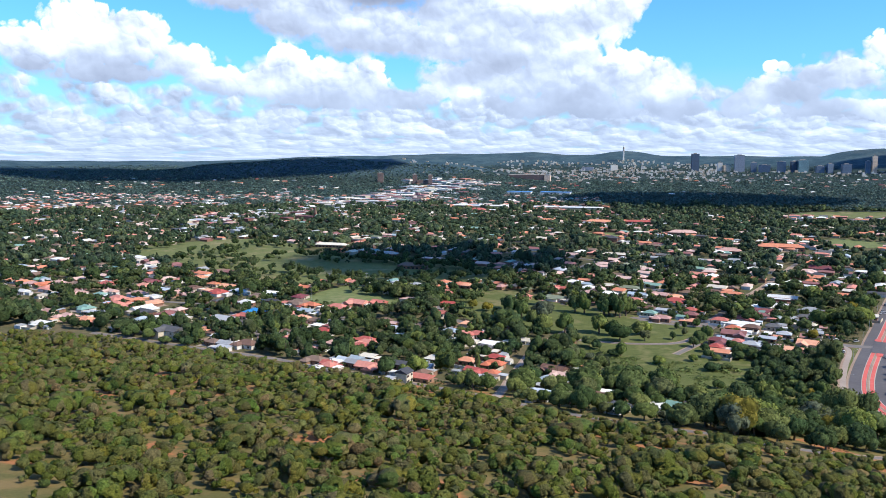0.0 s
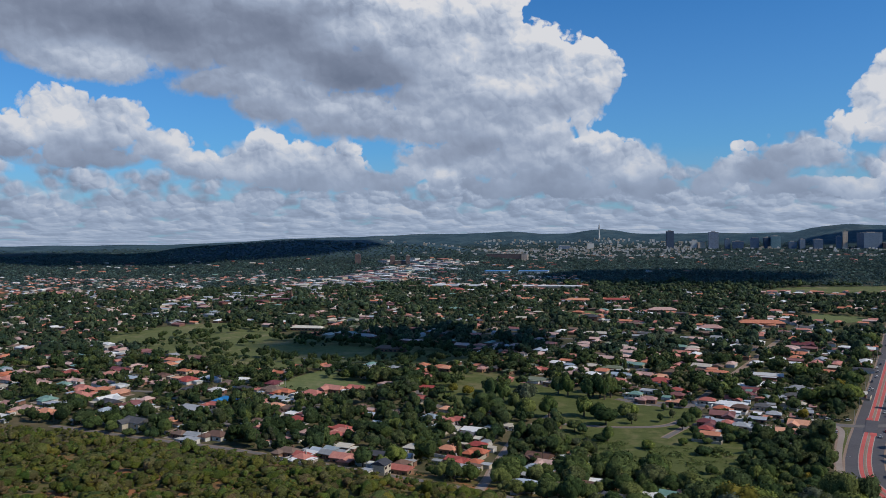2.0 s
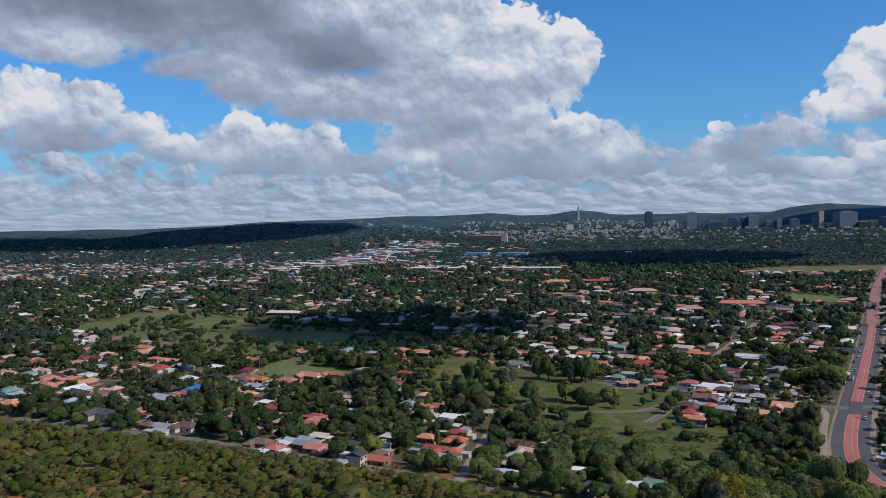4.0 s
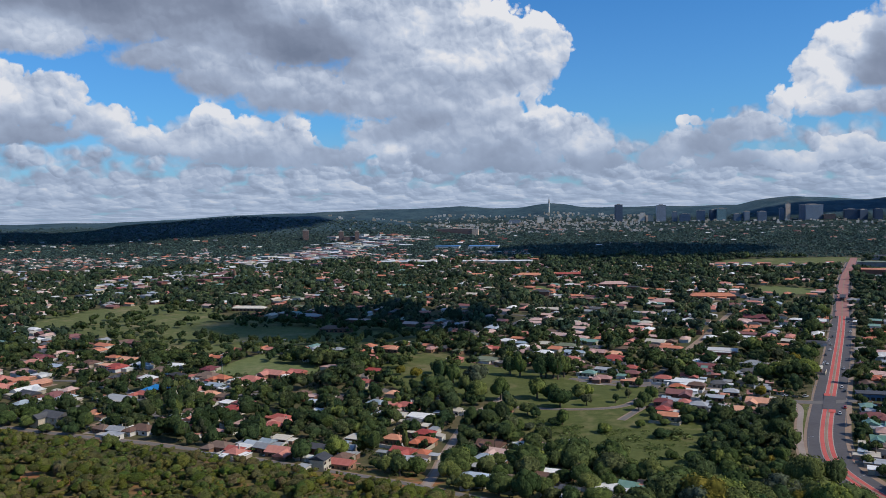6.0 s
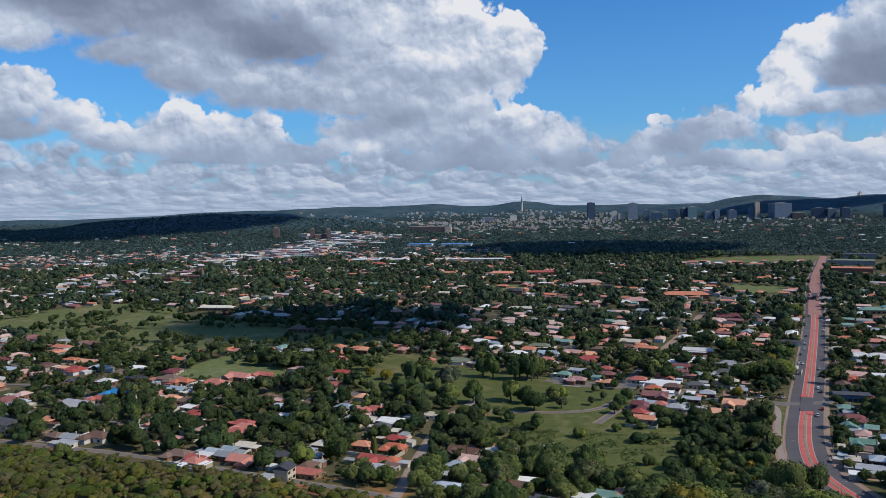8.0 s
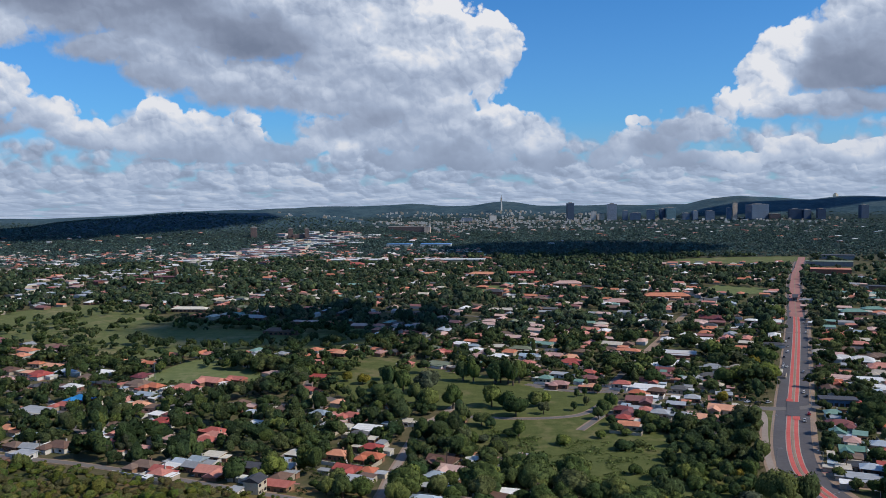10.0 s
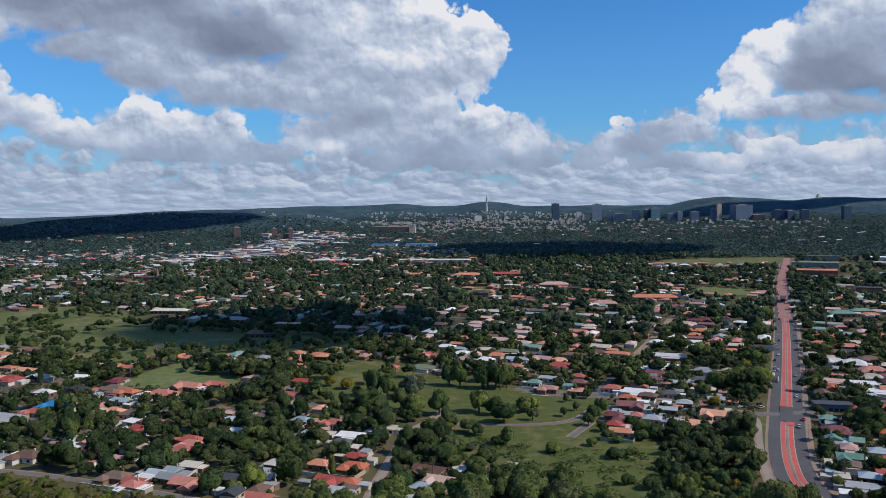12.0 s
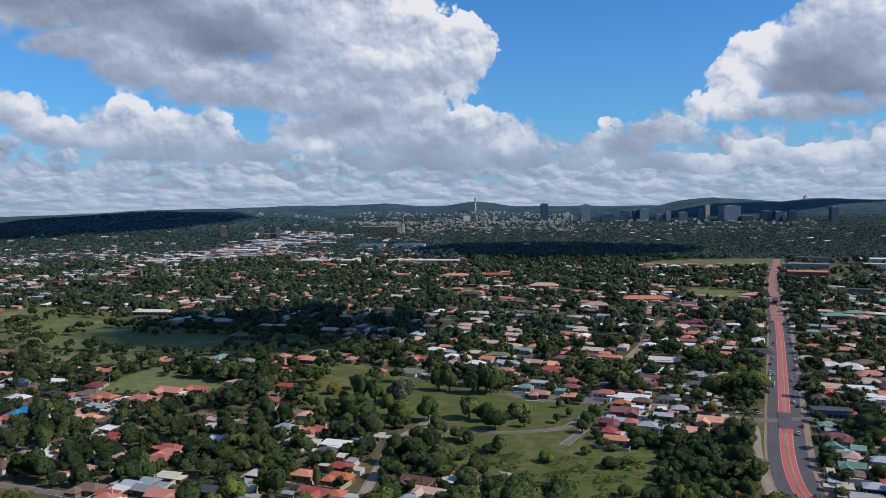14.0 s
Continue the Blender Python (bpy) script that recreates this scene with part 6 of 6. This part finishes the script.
# ---------------------------------------------------------------- gardens: walls, sheds, drives
def garden_wall(x, y, turn, length, depth, mat, words):
    """A plot's boundary wall: a front and a side run with a coping."""
    ob = new("garden_wall")
    ob.matrix_basis = pose(x, y, rise(x, y), 0, 0, turn)
    part("front_run", boxes((-length / 2, length / 2, -0.12, 0.12, -0.6, 1.7), (-length / 2 - 0.05, length / 2 + 0.05, -0.17, 0.17, 1.7, 1.8)), mat, ob)
    part("side_run", boxes((length / 2 - 0.12, length / 2 + 0.12, 0.125, depth, -0.6, 1.7), (length / 2 - 0.17, length / 2 + 0.17, 0.18, depth + 0.05, 1.7, 1.8)), mat, ob)
    return tagged(ob, words, "wall", "garden walls")


def shed(x, y, turn, w, d, h, mat, roof, words):
    """A carport or outbuilding with a sloping sheet roof."""
    ob = new("outbuilding")
    ob.matrix_basis = pose(x, y, rise(x, y) - 0.1, 0, 0, turn)
    part("wall", boxes((-w / 2, w / 2, -d / 2, d / 2, -0.5, h)), mat, ob)
    bm = boxes((-w / 2 - 0.25, w / 2 + 0.25, -d / 2 - 0.3, d / 2 + 0.3, h, h + 0.12))
    for v in bm.verts:
        v.co.z += 0.07 * (v.co.y + d)
    part("roof", bm, roof, ob)
    part("door", boxes((-0.9, 0.9, -d / 2 - 0.05, -d / 2 + 0.02, 0.05, 2.0)), METAL, ob)
    return tagged(ob, words, "outbuilding", "outbuildings")


rnd = random.Random(61)
SHEDS = []
near = sorted([h for h in HOUSES if h[1] < 620 and h[2] < 14], key=lambda h: h[1])[:190]
for k, (hx, hy, r) in enumerate(near):
    turn = -22 + rnd.uniform(-5, 5)
    if rnd.random() < 0.55:
        pale = rnd.random()
        mat, word = (WHITEWALL, "white") if pale < 0.35 else (PLASTER, "cream") if pale < 0.75 else (BRICKWALL, "brown brick")
        a = radians(turn)
        off = r + 4.5
        garden_wall(hx + off * math.sin(a), hy - off * math.cos(a), turn, rnd.uniform(10, 18), rnd.uniform(6, 14), mat, f"{word} garden boundary wall with a flat coping")
    for side in ((0, 180, 200, 340), (90, 270, 60, 240)):
        if rnd.random() > 0.85:
            continue
        a = radians(turn + rnd.choice(side))
        off = r + rnd.uniform(3.0, 5)
        px, py = hx + off * math.cos(a), hy + off * math.sin(a)
        if all(math.hypot(px - q[0], py - q[1]) > q[2] + 1.5 for q in near if q != (hx, hy, r)) and all(math.hypot(px - q[0], py - q[1]) > 7 for q in SHEDS) and free_of(np.array([px]), np.array([py]))[0]:
            c = rnd.choice("wwgglctcpbro")
            SHEDS.append((px, py))
            shed(px, py, turn, rnd.uniform(3, 7.5), rnd.uniform(3, 6.5), rnd.uniform(2.2, 2.7), rnd.choice((PLASTER, WHITEWALL, BRICKWALL)), ROOFS[c], f"small outbuilding with {ROOF_WORDS[c]} roof beside a house")


# ---------------------------------------------------------------- street furniture, parked cars, palms, cypresses
def street_lamp(x, y, turn):
    ob = new("street_lamp")
    ob.matrix_basis = pose(x, y, rise(x, y), 0, 0, turn)
    bm = bmesh.new()
    tube(bm, (0, 0, -0.3), (0, 0, 9.0), 0.11, 0.07, 8)
    part("pole", bm, METAL, ob)
    bm = bmesh.new()
    tube(bm, (0, 0, 8.9), (1.9, 0, 9.4), 0.05, 0.04, 6)
    part("arm", bm, METAL, ob)
    part("lamp_head", boxes((1.7, 2.5, -0.16, 0.16, 9.32, 9.48)), METAL, ob)
    return tagged(ob, "grey steel street lamp beside the main road", "street lamp", "street lamps")


def utility_pole(x, y):
    ob = new("utility_pole")
    ob.matrix_basis = pose(x, y, rise(x, y), 0, 0, 30)
    bm = bmesh.new()
    tube(bm, (0, 0, -0.4), (0, 0, 9.5), 0.14, 0.10, 8)
    part("pole", bm, BARK, ob)
    part("crossarm", boxes((-1.1, 1.1, -0.08, 0.08, 8.9, 9.05)), BARK, ob)
    return tagged(ob, "weathered wooden utility pole beside the street", "pole", "utility poles")


FROND = leaf_stuff("palm_fronds", [(0.040, 0.060, 0.018), (0.062, 0.078, 0.026)], island=False, gain=1.3)


def palm(x, y, height):
    rnd = random.Random(int(x * 5 + y))
    ob = new("palm_tree")
    ob.matrix_basis = pose(x, y, rise(x, y), 0, 0, rnd.uniform(0, 360))
    bm = bmesh.new()
    tube(bm, (0, 0, -0.2), (0.15, 0, height), 0.28, 0.20, 8)
    part("trunk", bm, BARK, ob)
    bm = bmesh.new()
    for k in range(22):
        a, tilt = k * 2.4, rnd.uniform(0.1, 1.0)
        last = None
        for j in range(5):
            t = j / 4
            r, z = 2.6 * t * math.cos(tilt * 0.6), height + 2.4 * t * math.sin(tilt) - 2.2 * t * t
            wide = 0.42 * (1 - t) + 0.06
            c, s = math.cos(a), math.sin(a)
            pair = [bm.verts.new((0.15 + r * c - wide * s * q, r * s + wide * c * q, z - 0.1 * abs(q))) for q in (-1, 1)]
            if last:
                bm.faces.new((last[0], last[1], pair[1], pair[0]))
            last = pair
    part("fronds", bm, FROND, ob)
    return tagged(ob, "garden palm with a crown of drooping green fronds", "palm", "palms")


for t in np.linspace(0.06, 0.97, 26):
    for off in (-10.0, 10.0):
        x, y, turn = beside(t, off)
        street_lamp(x, y, turn + (0 if off < 0 else 180))
for x, y in [(-207, 363), (-168, 352), (-94, 324), (-25, 303), (35, 277)]:
    utility_pole(x, y)
for k, (x, y) in enumerate([(186, 455), (191, 452), (198, 453), (179, 433), (180, 427), (180, 422), (203, 386), (204, 383), (205, 381), (206, 378), (208, 375), (211, 372), (207, 352)]):
    if k < 3:
        car(x, y, -70, ("white", "dark", "silver")[k])
    else:
        car(x, y, (50, -20, 20, -24)[k % 4], ("white", "white", "silver", "white", "red")[k % 5])
car(-1, 257, 60, "white")
for k, (x, y) in enumerate([(-74, 408), (-66, 398), (-1, 337), (-177, 592), (231, 705), (243, 710), (310, 699), (307, 687), (-72, 356), (-174, 404), (-193, 415), (184, 330), (200, 343), (-4, 330)]):
    palm(x, y, 6.5 + (k * 7 % 5))
for k, (x, y) in enumerate([(34, 517), (37, 517), (45, 509), (6, 589), (-280, 546), (-47, 339), (10, 579), (-21, 622), (249, 603), (71, 616), (-203, 636)]):
    tree(x, y, 12 + (k * 5 % 6), 1.9, "green", "tall narrow dark green cypress tree")

# bus station on the median
bx, by, bturn = beside(0.478, 0.0)
ob = new("bus_station")
ob.matrix_basis = pose(bx, by, rise(bx, by) + 0.3, 0, 0, bturn)
part("platform", boxes((-2.4, 2.4, -16, 16, 0, 0.9)), CONCRETE, ob)
part("roof", boxes((-3.4, 3.4, -17, 17, 4.6, 5.0)), ROOFS["k"], ob)
part("glass_wall", boxes((-2.2, -2.1, -15, 15, 0.9, 4.0)), GLASS, ob)
part("glass_wall", boxes((2.1, 2.2, -15, 15, 0.9, 4.0)), GLASS, ob)
for k in range(5):
    part("column", boxes((-0.2, 0.2, -14.2 + k * 7, -13.8 + k * 7, 0.9, 4.6)), METAL, ob)
tagged(ob, "dark roofed glass bus station on the median", "bus station")

# school field: floodlights, white lines, teal nets at its far end
for x, y in [(-213, 538), (-148, 568), (-217, 605), (-183, 613)]:
    ob = new("floodlight")
    ob.matrix_basis = pose(x, y, rise(x, y), 0, 0, 0)
    bm = bmesh.new()
    tube(bm, (0, 0, -0.3), (0, 0, 13), 0.16, 0.09, 8)
    part("mast", bm, METAL, ob)
    part("lamp_bar", boxes((-1.2, 1.2, -0.15, 0.15, 12.9, 13.5)), METAL, ob)
    tagged(ob, "tall grey floodlight mast by the school field", "floodlight", "floodlights")
NET = mottled("teal_netting", (0.06, 0.24, 0.20), (0.10, 0.34, 0.28), 0.5, 4)
ob = new("cricket_nets")
ob.matrix_basis = pose(-203, 622, rise(-203, 622), 0, 0, -10)
for k in range(5):
    part("net_panel", boxes((-12 + k * 6, -6.2 + k * 6, -0.05, 0.05, 0.1, 3.2)), NET, ob)
    part("post", boxes((-12.15 + k * 6, -12.0 + k * 6, -0.08, 0.08, -0.2, 3.4)), METAL, ob)
tagged(ob, "row of teal practice nets behind the school field", "nets")
